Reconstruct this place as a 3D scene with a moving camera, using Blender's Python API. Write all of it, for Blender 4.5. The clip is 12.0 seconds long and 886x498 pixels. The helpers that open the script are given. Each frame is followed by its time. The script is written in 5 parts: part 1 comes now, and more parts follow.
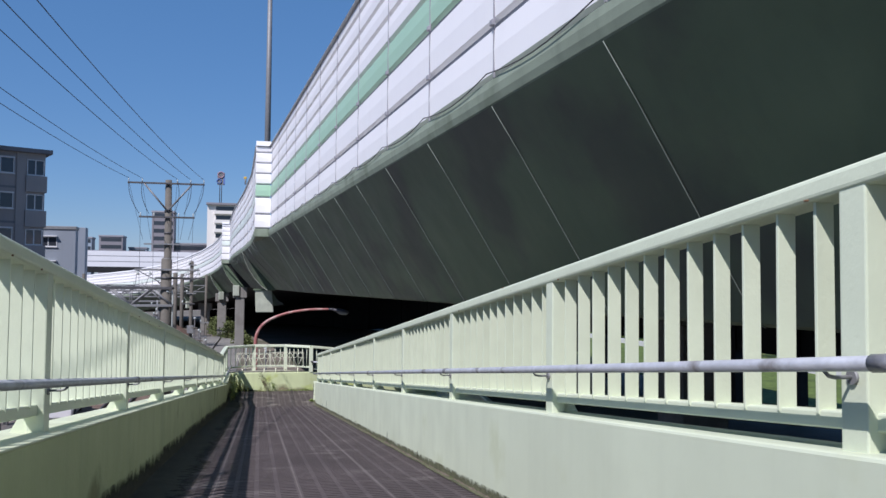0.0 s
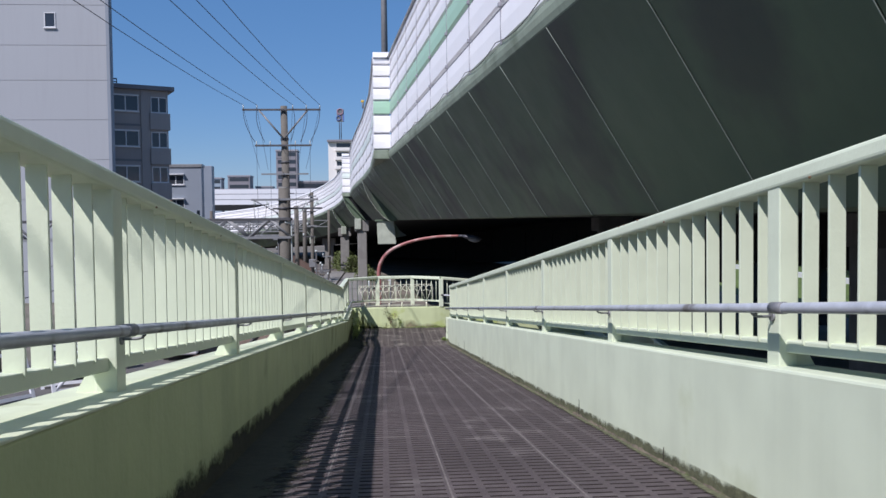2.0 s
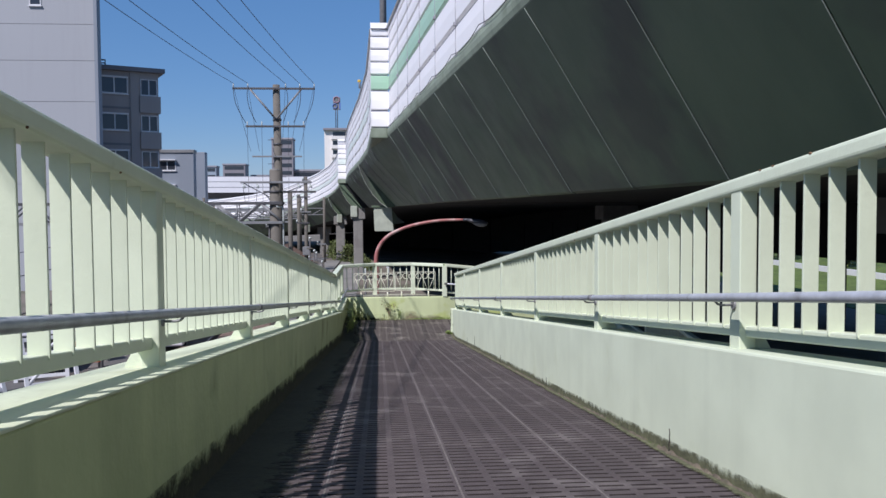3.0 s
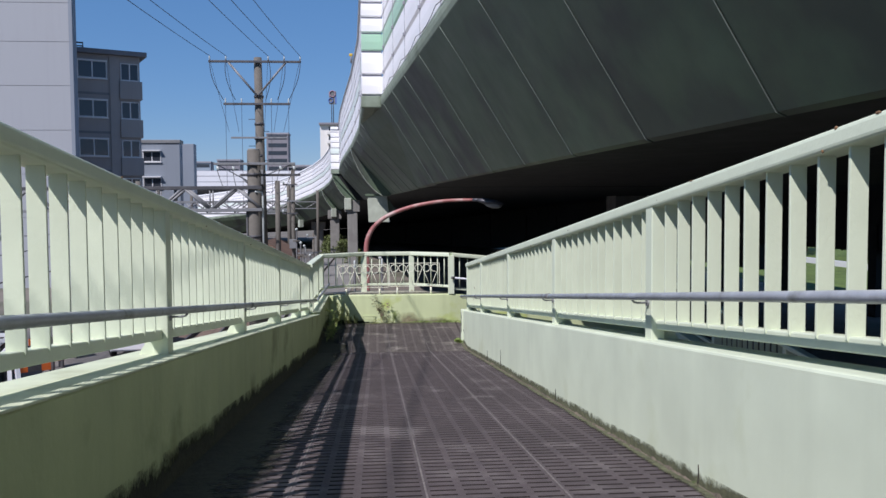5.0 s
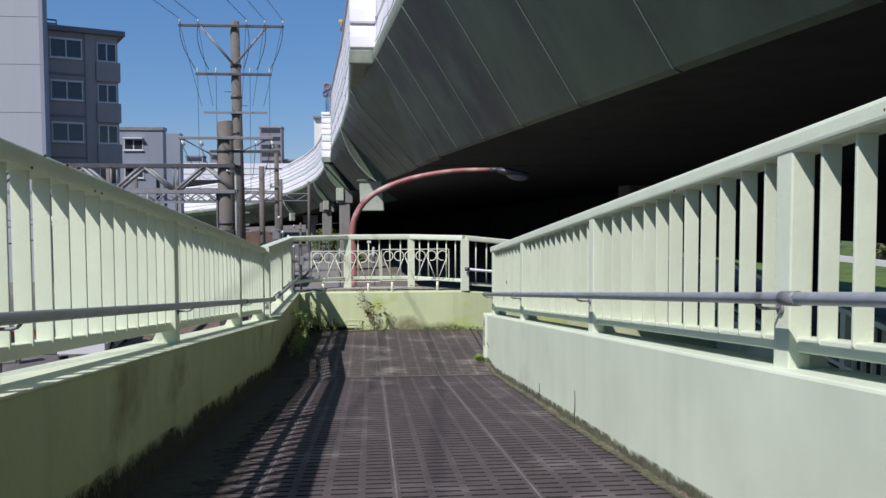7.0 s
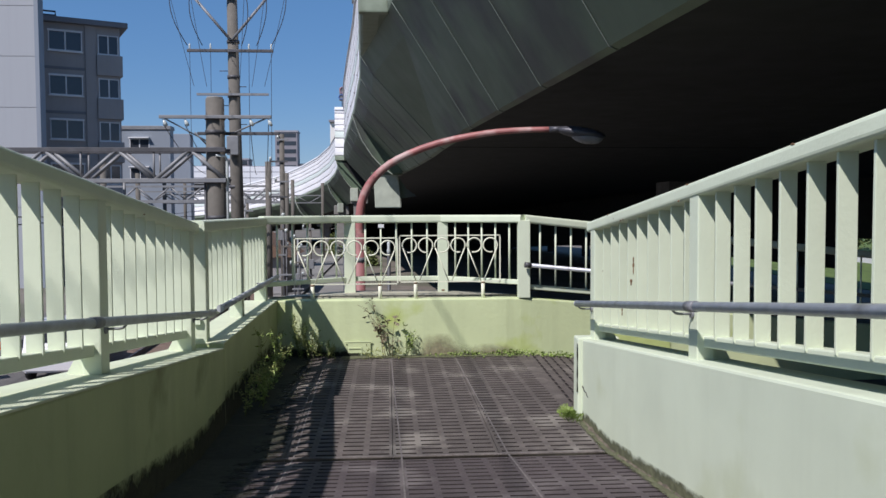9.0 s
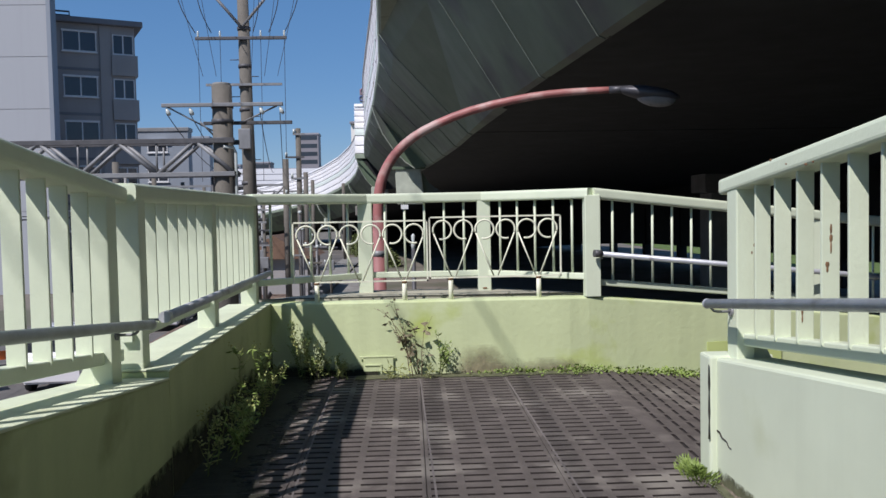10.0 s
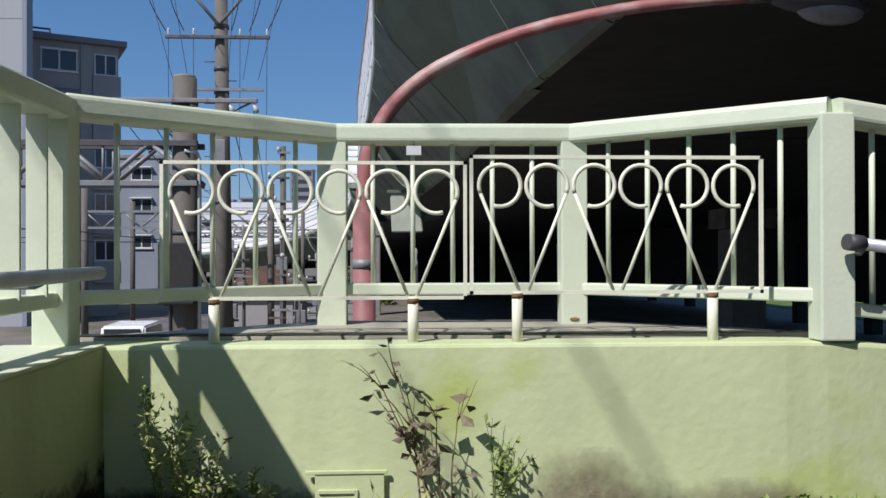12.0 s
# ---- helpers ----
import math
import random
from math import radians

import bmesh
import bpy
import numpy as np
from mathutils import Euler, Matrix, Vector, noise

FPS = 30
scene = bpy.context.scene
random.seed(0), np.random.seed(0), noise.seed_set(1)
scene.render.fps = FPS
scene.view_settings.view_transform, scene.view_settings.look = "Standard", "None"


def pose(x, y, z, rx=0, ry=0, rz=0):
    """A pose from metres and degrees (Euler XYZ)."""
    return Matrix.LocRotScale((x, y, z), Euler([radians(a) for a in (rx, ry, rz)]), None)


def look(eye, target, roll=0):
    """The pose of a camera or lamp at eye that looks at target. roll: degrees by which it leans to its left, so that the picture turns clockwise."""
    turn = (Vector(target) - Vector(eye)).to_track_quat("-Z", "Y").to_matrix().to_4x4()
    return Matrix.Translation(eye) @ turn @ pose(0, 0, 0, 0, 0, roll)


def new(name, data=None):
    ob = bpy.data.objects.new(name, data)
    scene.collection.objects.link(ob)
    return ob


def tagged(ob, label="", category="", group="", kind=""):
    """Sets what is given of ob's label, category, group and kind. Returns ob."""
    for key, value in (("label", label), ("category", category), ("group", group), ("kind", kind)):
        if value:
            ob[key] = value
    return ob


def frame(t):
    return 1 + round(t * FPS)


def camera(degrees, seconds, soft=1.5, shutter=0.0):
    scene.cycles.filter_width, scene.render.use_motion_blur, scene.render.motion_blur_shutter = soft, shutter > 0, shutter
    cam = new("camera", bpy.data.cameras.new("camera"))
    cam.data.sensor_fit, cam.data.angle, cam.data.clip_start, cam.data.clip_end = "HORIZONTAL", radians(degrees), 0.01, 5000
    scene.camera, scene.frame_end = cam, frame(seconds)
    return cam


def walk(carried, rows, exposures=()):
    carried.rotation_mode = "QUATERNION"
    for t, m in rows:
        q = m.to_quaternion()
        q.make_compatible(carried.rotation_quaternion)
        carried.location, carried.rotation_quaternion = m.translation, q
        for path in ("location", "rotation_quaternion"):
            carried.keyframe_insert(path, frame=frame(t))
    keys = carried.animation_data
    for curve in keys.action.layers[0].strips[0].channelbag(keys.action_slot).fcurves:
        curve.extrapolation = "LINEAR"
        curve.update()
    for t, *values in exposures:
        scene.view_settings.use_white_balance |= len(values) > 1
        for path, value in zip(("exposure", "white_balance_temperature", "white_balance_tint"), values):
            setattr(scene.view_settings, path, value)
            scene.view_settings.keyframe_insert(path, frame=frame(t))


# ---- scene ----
cam = camera(56.55, 12.0, soft=1.5)
# seconds, x, y, z of the eye, yaw (to the left), pitch, lean
ROWS = [
    (0.0, 0.000, 0.000, 3.080, -12.46, 2.57, 0.49),
    (0.5, 0.038, 0.807, 3.014, -5.06, -2.30, -0.07),
    (1.0, 0.049, 1.635, 2.940, -2.93, -2.29, -0.54),
    (1.5, 0.031, 2.499, 2.852, -4.20, -2.68, -0.80),
    (2.0, -0.003, 3.405, 2.751, -4.20, -2.00, -0.68),
    (2.5, -0.042, 4.346, 2.645, -4.42, -2.66, -0.21),
    (3.0, -0.050, 5.311, 2.539, -4.47, -2.66, -0.35),
    (5.0, 0.091, 9.241, 2.129, -4.65, -2.84, -0.41),
    (5.5, 0.116, 10.250, 2.027, -4.49, -2.31, -0.65),
    (6.0, 0.145, 11.250, 1.921, -5.41, -2.96, -0.67),
    (6.5, 0.166, 12.233, 1.821, -4.84, -2.61, -0.37),
    (7.0, 0.192, 13.209, 1.717, -4.99, -3.06, -0.15),
    (9.0, 0.226, 16.987, 1.330, -3.83, -2.63, -0.30),
    (9.5, 0.224, 17.882, 1.233, -2.73, -2.76, -1.00),
    (10.0, 0.197, 18.772, 1.137, -2.27, -2.52, -1.12),
    (10.5, 0.162, 19.638, 1.039, -1.93, -2.64, -0.18),
    (11.0, 0.137, 20.485, 0.946, -2.42, -2.68, -0.31),
    (11.5, 0.128, 21.291, 0.865, -2.60, -2.25, -0.61),
    (12.0, 0.119, 22.022, 0.802, -2.77, 0.25, -0.14),
]
walk(cam, [(t, pose(x, y, z, 90 + p, 0, w) @ pose(0, 0, 0, 0, 0, r)) for t, x, y, z, w, p, r in ROWS],
     exposures=[(0.0, 0.36, 5980, 20), (7.0, 0.34, 6050, 19), (12.0, 0.32, 6160, 17)])

# ---- light ----
SUN_WAY = Vector((0.60, 0.66, -1.0)).normalized()      # the way the sunlight travels
world = bpy.data.worlds.new("sky")
scene.world = world
world.use_nodes = True
_wn = world.node_tree
_wn.nodes.clear()
_sky = _wn.nodes.new("ShaderNodeTexSky")
_sky.sky_type, _sky.sun_disc = "NISHITA", False
_sky.sun_elevation = math.asin(-SUN_WAY.z)
_sky.sun_rotation = math.atan2(-SUN_WAY.x, -SUN_WAY.y)
_sky.air_density, _sky.dust_density, _sky.ozone_density = 1.0, 0.05, 4.0
_bg = _wn.nodes.new("ShaderNodeBackground")
_bg.inputs["Strength"].default_value = 0.052
_wo = _wn.nodes.new("ShaderNodeOutputWorld")
_hs = _wn.nodes.new("ShaderNodeHueSaturation")
_hs.inputs["Saturation"].default_value, _hs.inputs["Value"].default_value = 1.12, 1.25
_wn.links.new(_sky.outputs[0], _hs.inputs["Color"])
_haze = _wn.nodes.new("ShaderNodeMix")
_haze.data_type = "RGBA"
_haze.inputs[0].default_value = 0.4
_haze.inputs[7].default_value = (1.6, 4.4, 8.4, 1)
_wn.links.new(_hs.outputs[0], _haze.inputs[6])
_wn.links.new(_haze.outputs[2], _bg.inputs[0])
_wn.links.new(_bg.outputs[0], _wo.inputs[0])
_sl = bpy.data.lights.new("sun", "SUN")
_sl.energy, _sl.angle, _sl.color = 4.2, radians(0.53), (1.0, 0.95, 0.87)
_so = new("sun", _sl)
_so.matrix_world = look((-20, -35, 40), Vector((-20, -35, 40)) + SUN_WAY)

# ---- materials ----
def material(name, base, rough=0.6, metal=0.0, vary=0.12, scale=6.0, stain=None, stain_scale=0.8, stain_at=0.62,
             bump=0.15, bump_scale=60.0, spec=0.4, streak=0.0, random_tint=0.0):
    """Paint, stone or metal with fine grain, larger blotches, optional stains of their own shape and a fine relief."""
    m = bpy.data.materials.new(name)
    m.use_nodes = True
    nt = m.node_tree
    b = nt.nodes["Principled BSDF"]
    b.inputs["Metallic"].default_value = metal
    b.inputs["Specular IOR Level"].default_value = spec
    geo = nt.nodes.new("ShaderNodeNewGeometry")
    pos = geo.outputs["Position"]
    def tex(s, detail=5.0, stretch=(1, 1, 1)):
        mp = nt.nodes.new("ShaderNodeMapping")
        mp.inputs["Scale"].default_value = stretch
        nt.links.new(pos, mp.inputs["Vector"])
        n = nt.nodes.new("ShaderNodeTexNoise")
        n.inputs["Scale"].default_value, n.inputs["Detail"].default_value = s, detail
        nt.links.new(mp.outputs[0], n.inputs["Vector"])
        return n.outputs["Fac"]
    def mix(a, c, fac):
        x = nt.nodes.new("ShaderNodeMix")
        x.data_type = "RGBA"
        for k, val in ((6, a), (7, c)):
            if isinstance(val, (tuple, list)):
                x.inputs[k].default_value = (*val, 1)
            else:
                nt.links.new(val, x.inputs[k])
        nt.links.new(fac, x.inputs[0])
        return x.outputs[2]
    def ramp(v, lo, hi):
        r = nt.nodes.new("ShaderNodeMapRange")
        r.inputs[1].default_value, r.inputs[2].default_value = lo, hi
        nt.links.new(v, r.inputs[0])
        return r.outputs[0]
    dark = tuple(c * (1 - vary) for c in base)
    lite = tuple(min(1, c * (1 + vary * 0.6)) for c in base)
    col = mix(dark, lite, ramp(tex(scale), 0.3, 0.7))
    col = mix(col, tuple(c * (1 - vary * 1.2) for c in base), ramp(tex(scale * 0.13, 3), 0.45, 0.8))
    if random_tint:
        oi = nt.nodes.new("ShaderNodeObjectInfo")
        r = nt.nodes.new("ShaderNodeMapRange")
        r.inputs[3].default_value, r.inputs[4].default_value = 0, random_tint
        nt.links.new(oi.outputs["Random"], r.inputs[0])
        col = mix(col, tuple(c * 0.45 for c in base), r.outputs[0])
    if streak:
        r = nt.nodes.new("ShaderNodeMath")
        r.operation = "MULTIPLY"
        r.inputs[1].default_value = streak
        nt.links.new(ramp(tex(1.0, 4, (5, 5, 0.25)), 0.5, 0.8), r.inputs[0])
        col = mix(col, tuple(c * 0.45 for c in base), r.outputs[0])
    if stain:
        col = mix(col, stain, ramp(tex(stain_scale, 8), stain_at, stain_at + 0.12))
    nt.links.new(col, b.inputs["Base Color"])
    rr = nt.nodes.new("ShaderNodeMapRange")
    rr.inputs[3].default_value, rr.inputs[4].default_value = max(0, rough - 0.12), min(1, rough + 0.12)
    nt.links.new(tex(scale * 2.3, 4), rr.inputs[0])
    nt.links.new(rr.outputs[0], b.inputs["Roughness"])
    if bump:
        bp = nt.nodes.new("ShaderNodeBump")
        bp.inputs["Strength"].default_value, bp.inputs["Distance"].default_value = bump, 0.01
        nt.links.new(tex(bump_scale, 6), bp.inputs["Height"])
        nt.links.new(bp.outputs[0], b.inputs["Normal"])
    return m

GREEN_PAINT = material("pale_green_wall_paint", (0.61, 0.67, 0.51), 0.55, vary=0.09, scale=2.2, stain=(0.52, 0.57, 0.40), stain_scale=1.9, stain_at=0.60, streak=0.14, bump=0.10, bump_scale=14)
# wall paint darkened to olive: the left walls' shade is in the colour
SHADED_GREEN = material("shaded_olive_green_wall_paint", (0.43, 0.49, 0.26), 0.6, vary=0.12, scale=2.5, stain=(0.20, 0.22, 0.10), stain_scale=1.6, stain_at=0.6, streak=0.35, bump=0.3, bump_scale=25)
WALL_YELLOW = material("yellow_green_wall_paint", (0.56, 0.63, 0.36), 0.6, vary=0.09, scale=2.2, stain=(0.42, 0.50, 0.14), stain_scale=1.8, stain_at=0.6, streak=0.25, bump=0.25, bump_scale=25)
RAIL_PAINT = material("pale_green_rail_paint", (0.61, 0.67, 0.51), 0.42, vary=0.06, scale=5.0, stain=(0.40, 0.42, 0.27), stain_scale=4.0, stain_at=0.72, streak=0.08, bump=0.12)
CREAM_IRON = material("cream_wrought_iron_paint", (0.74, 0.75, 0.59), 0.5, vary=0.08, scale=12, stain=(0.32, 0.17, 0.07), stain_scale=7, stain_at=0.72)
RUST = material("rust", (0.20, 0.115, 0.06), 0.9, vary=0.4, scale=30, bump=0.5)
STEEL = material("dull_galvanised_steel", (0.50, 0.52, 0.55), 0.45, metal=0.35, vary=0.18, scale=14, stain=(0.20, 0.19, 0.18), stain_scale=5, stain_at=0.6)
SLEEVE = material("tarnished_pipe_sleeve", (0.26, 0.26, 0.27), 0.5, metal=0.4, vary=0.2, scale=20)
SLOT_FLOOR = material("brown_grey_antislip_paving", (0.10, 0.082, 0.082), 0.8, vary=0.22, scale=9, stain=(0.15, 0.13, 0.125), stain_scale=2.2, stain_at=0.56, bump=0.6, bump_scale=140, spec=0.25, random_tint=0.3)
# paler, browner variant of the paving for the landing
LANDING_FLOOR = material("paler_brown_antislip_paving", (0.125, 0.108, 0.098), 0.85, vary=0.28, scale=8, stain=(0.21, 0.19, 0.165), stain_scale=2.0, stain_at=0.55, bump=0.6, bump_scale=140, spec=0.2, random_tint=0.2)
SLOT_DIRT = material("dirt_in_slots", (0.028, 0.022, 0.02), 0.95, vary=0.3, scale=30, bump=0.6)
SOIL = material("brown_grit", (0.15, 0.125, 0.09), 0.95, vary=0.45, scale=26, stain=(0.07, 0.09, 0.03), stain_scale=6, stain_at=0.56, bump=0.9, bump_scale=70)
LEDGE = material("pale_concrete_ledge", (0.40, 0.385, 0.30), 0.7, vary=0.15, scale=5, stain=(0.24, 0.14, 0.08), stain_scale=3.5, stain_at=0.66)
SOFFIT = material("grey_green_steel_cladding", (0.105, 0.145, 0.095), 0.5, vary=0.16, scale=0.9, stain=(0.062, 0.072, 0.062), stain_scale=0.5, stain_at=0.5, streak=0.2, bump=0.08, bump_scale=8)
SEAM = material("pale_seam_sealant", (0.16, 0.19, 0.165), 0.7, vary=0.15, scale=8)
# near black: the deep shade below the road is put into this colour
UNDER = material("near_black_shaded_underside", (0.019, 0.020, 0.021), 0.8, vary=0.3, scale=1.2)
FASCIA = material("weathered_green_fascia", (0.25, 0.30, 0.23), 0.65, vary=0.2, scale=1.5, stain=(0.13, 0.16, 0.11), stain_scale=1.1, stain_at=0.58, streak=0.4)
WHITE_PANEL = material("white_barrier_panel", (0.80, 0.80, 0.81), 0.45, vary=0.03, scale=0.6, streak=0.05, bump=0.05)
GREEN_PANEL = material("mint_green_barrier_panel", (0.36, 0.56, 0.42), 0.45, vary=0.05, scale=0.8, bump=0.05)
PALE_PANEL = material("faded_mint_barrier_panel", (0.66, 0.73, 0.69), 0.45, vary=0.05, scale=0.8, bump=0.05)
CHANNEL = material("grey_barrier_channel", (0.30, 0.30, 0.33), 0.5, vary=0.15, scale=2)
CONCRETE = material("grey_concrete", (0.22, 0.215, 0.20), 0.85, vary=0.15, scale=2, stain=(0.18, 0.17, 0.16), stain_scale=0.7, stain_at=0.55, streak=0.3, bump=0.3, bump_scale=20)
POLE_CONC = material("brown_grey_concrete_pole", (0.125, 0.115, 0.098), 0.85, vary=0.15, scale=5, streak=0.25)
DARK_STEEL = material("dark_weathered_steel", (0.09, 0.09, 0.095), 0.6, metal=0.3, vary=0.25, scale=6)
GREY_STEEL = material("grey_painted_steel", (0.22, 0.225, 0.23), 0.55, metal=0.2, vary=0.15, scale=6)
PORCELAIN = material("dusty_porcelain", (0.46, 0.50, 0.48), 0.25, vary=0.05, scale=8, bump=0)
WIRE = material("black_cable", (0.03, 0.03, 0.035), 0.6, vary=0.1, scale=10, bump=0)
RED_PAINT = material("faded_red_lamp_paint", (0.34, 0.13, 0.12), 0.5, vary=0.15, scale=8, stain=(0.44, 0.31, 0.28), stain_scale=3, stain_at=0.5)
FADED_PINK = material("bleached_pink_lamp_paint", (0.27, 0.115, 0.11), 0.6, vary=0.2, scale=7, stain=(0.30, 0.13, 0.11), stain_scale=5, stain_at=0.6)
LAMP_GREY = material("grey_lamp_housing", (0.07, 0.07, 0.08), 0.45, metal=0.3, vary=0.1, scale=8)
BOWL = material("clouded_grey_bowl", (0.20, 0.20, 0.21), 0.3, vary=0.15, scale=9, bump=0)
ASPHALT = material("asphalt", (0.11, 0.105, 0.10), 0.9, vary=0.15, scale=4, stain=(0.16, 0.145, 0.13), stain_scale=0.3, stain_at=0.5, bump=0.4, bump_scale=90)
GROUND = material("dusty_ground", (0.17, 0.15, 0.125), 0.95, vary=0.2, scale=1.2, stain=(0.10, 0.10, 0.07), stain_scale=0.2, stain_at=0.5, bump=0.5, bump_scale=30)
GRASS = material("sunlit_grass", (0.10, 0.15, 0.03), 0.9, vary=0.4, scale=3, bump=0.6, bump_scale=20)
BALLAST = material("brown_ballast", (0.17, 0.12, 0.09), 0.95, vary=0.35, scale=14, bump=0.9, bump_scale=40)
GREY_WALL = material("grey_building_render", (0.30, 0.29, 0.285), 0.85, vary=0.07, scale=0.5, streak=0.15, bump=0.15, bump_scale=10)
GREY_DARK = material("darker_grey_building_render", (0.17, 0.18, 0.20), 0.85, vary=0.08, scale=0.5, streak=0.15)
PALE_WALL = material("pale_grey_metal_siding", (0.33, 0.345, 0.365), 0.6, vary=0.04, scale=0.3, streak=0.08, bump=0.08, bump_scale=6)
BLUE_WALL = material("blue_grey_siding", (0.22, 0.25, 0.29), 0.6, vary=0.06, scale=0.3, streak=0.1)
WINDOW = material("dark_window_glass", (0.035, 0.04, 0.05), 0.12, vary=0.2, scale=0.4, bump=0, spec=0.7)
FRAME = material("pale_window_frame", (0.62, 0.63, 0.64), 0.5, vary=0.05, scale=3)
FAR_WHITE = material("far_white_facade", (0.72, 0.70, 0.66), 0.7, vary=0.04, scale=0.2)
FAR_BLUE = material("far_blue_grey_facade", (0.28, 0.34, 0.40), 0.6, vary=0.06, scale=0.1)
FAR_DARK = material("far_brown_grey_facade", (0.22, 0.21, 0.23), 0.6, vary=0.06, scale=0.1)
BLUE_SIGN = material("blue_sign", (0.10, 0.17, 0.42), 0.5, vary=0.05)
PINK_SIGN = material("pink_sign", (0.38, 0.22, 0.28), 0.5, vary=0.05)
LEAF = material("weed_leaf", (0.23, 0.32, 0.075), 0.6, vary=0.4, scale=30, bump=0.1)
LEAF_PALE = material("yellowing_weed_leaf", (0.33, 0.36, 0.12), 0.65, vary=0.35, scale=40, bump=0.1)
DRY_LEAF = material("dried_vine_leaf", (0.22, 0.19, 0.12), 0.85, vary=0.4, scale=40, bump=0.2)
STEM = material("dry_stem", (0.20, 0.15, 0.09), 0.85, vary=0.3, scale=30)
BUSH = material("dark_bush_leaf", (0.11, 0.14, 0.04), 0.6, vary=0.4, scale=4)
ORANGE = material("orange_barrier_plastic", (0.75, 0.16, 0.03), 0.45, vary=0.08, scale=4)
YELLOW = material("yellow_lens", (0.65, 0.42, 0.05), 0.4, vary=0.08)
WHITE_CAR = material("white_car_paint", (0.75, 0.75, 0.76), 0.25, vary=0.03, scale=1, bump=0)
BLACK_RUBBER = material("black_rubber", (0.025, 0.025, 0.025), 0.8, vary=0.15, scale=12)
TILE_ROOF = material("brown_roof", (0.17, 0.105, 0.07), 0.8, vary=0.25, scale=3)

# ---- mesh helpers ----
def part(name, data, mat, parent=None, label="", at=None):
    """Link a bmesh or a mesh as one object, under a thing or a part."""
    if isinstance(data, bmesh.types.BMesh):
        me = bpy.data.meshes.new(name)
        bmesh.ops.recalc_face_normals(data, faces=data.faces)
        data.to_mesh(me)
        data.free()
    else:
        me = data
    if mat and not me.materials:
        me.materials.append(mat)
    ob = new(name, me)
    if parent:
        ob.parent = parent
    if at is not None:
        ob.matrix_basis = at if isinstance(at, Matrix) else Matrix.Translation(at)
    if label:
        ob["label"] = label
    return ob

def thing(name, at=(0, 0, 0), label="", category="", group="", kind=""):
    e = new(name)
    e.empty_display_size = 0.2
    e.location = at
    return tagged(e, label, category, group, kind)

def mesh_of(bm, name, mat):
    me = bpy.data.meshes.new(name)
    bmesh.ops.recalc_face_normals(bm, faces=bm.faces)
    bm.to_mesh(me)
    bm.free()
    me.materials.append(mat)
    return me

def box(x0, x1, y0, y1, z0, z1, bevel=0.0, bm=None):
    own = bm is None
    bm = bm or bmesh.new()
    vs = [bm.verts.new((x, y, z)) for x in (x0, x1) for y in (y0, y1) for z in (z0, z1)]
    fs = [bm.faces.new([vs[i] for i in q]) for q in ((0, 1, 3, 2), (4, 6, 7, 5), (0, 4, 5, 1), (2, 3, 7, 6), (0, 2, 6, 4), (1, 5, 7, 3))]
    if bevel and own:
        bmesh.ops.recalc_face_normals(bm, faces=bm.faces)
        bmesh.ops.bevel(bm, geom=list(bm.edges), offset=bevel, segments=2, affect="EDGES", profile=0.6)
    return bm

def sweep(profile, path, closed=True, caps=True, bm=None):
    """A profile of (to the right, up) carried along a path, upright, with mitred corners."""
    bm = bm or bmesh.new()
    pts = [Vector(p) for p in path]
    rings = []
    for i, p in enumerate(pts):
        a = (pts[i] - pts[i - 1]) if i else (pts[1] - pts[0])
        c = (pts[i + 1] - pts[i]) if i + 1 < len(pts) else a
        a, c = Vector((a.x, a.y, 0)).normalized(), Vector((c.x, c.y, 0)).normalized()
        d = (a + c).normalized()
        k = 1 / max(0.4, d.dot(a))
        side = Vector((d.y, -d.x, 0)) * k
        rings.append([bm.verts.new(p + side * u + Vector((0, 0, w))) for u, w in profile])
    n = len(profile)
    for r, q in zip(rings, rings[1:]):
        for j in range(n if closed else n - 1):
            bm.faces.new((r[j], r[(j + 1) % n], q[(j + 1) % n], q[j]))
    if closed and caps:
        bm.faces.new(rings[0])
        bm.faces.new(rings[-1][::-1])
    return bm

def tube(path, radius, sides=10, caps=True, bm=None, radii=None):
    """A round tube along any path."""
    bm = bm or bmesh.new()
    pts = [Vector(p) for p in path]
    rings, ref = [], None
    for i, p in enumerate(pts):
        d = (pts[min(i + 1, len(pts) - 1)] - pts[max(i - 1, 0)]).normalized()
        if ref is None:
            ref = Vector((0, 0, 1)) if abs(d.z) < 0.9 else Vector((1, 0, 0))
        u = d.cross(ref).normalized()
        w = u.cross(d).normalized()
        ref = w
        r = radii[i] if radii else radius
        rings.append([bm.verts.new(p + (u * math.cos(a) + w * math.sin(a)) * r) for a in (2 * math.pi * k / sides for k in range(sides))])
    for r, q in zip(rings, rings[1:]):
        for j in range(sides):
            f = bm.faces.new((r[j], r[(j + 1) % sides], q[(j + 1) % sides], q[j]))
            f.smooth = True
    if caps:
        bm.faces.new(rings[0])
        bm.faces.new(rings[-1][::-1])
    return bm

def round_rect(x0, x1, z0, z1, r, n=3):
    out = []
    for cx, cz, a0 in ((x1 - r, z1 - r, 0), (x0 + r, z1 - r, 90), (x0 + r, z0 + r, 180), (x1 - r, z0 + r, 270)):
        for k in range(n + 1):
            a = radians(a0 + 90 * k / n)
            out.append((cx + r * math.cos(a), cz + r * math.sin(a)))
    return out

# ---- plan ----
SLOPE, TOP0, RAMP_END = 0.106, 2.27, 21.42
XR, XL, XLW = 1.45, -0.873, -0.838
HP, HPL = 0.589, 0.562
Y0, WALL_END = -5.0, 22.2
GROUND_Z = -3.2
BAY, POST0 = 2.3125, 22.68

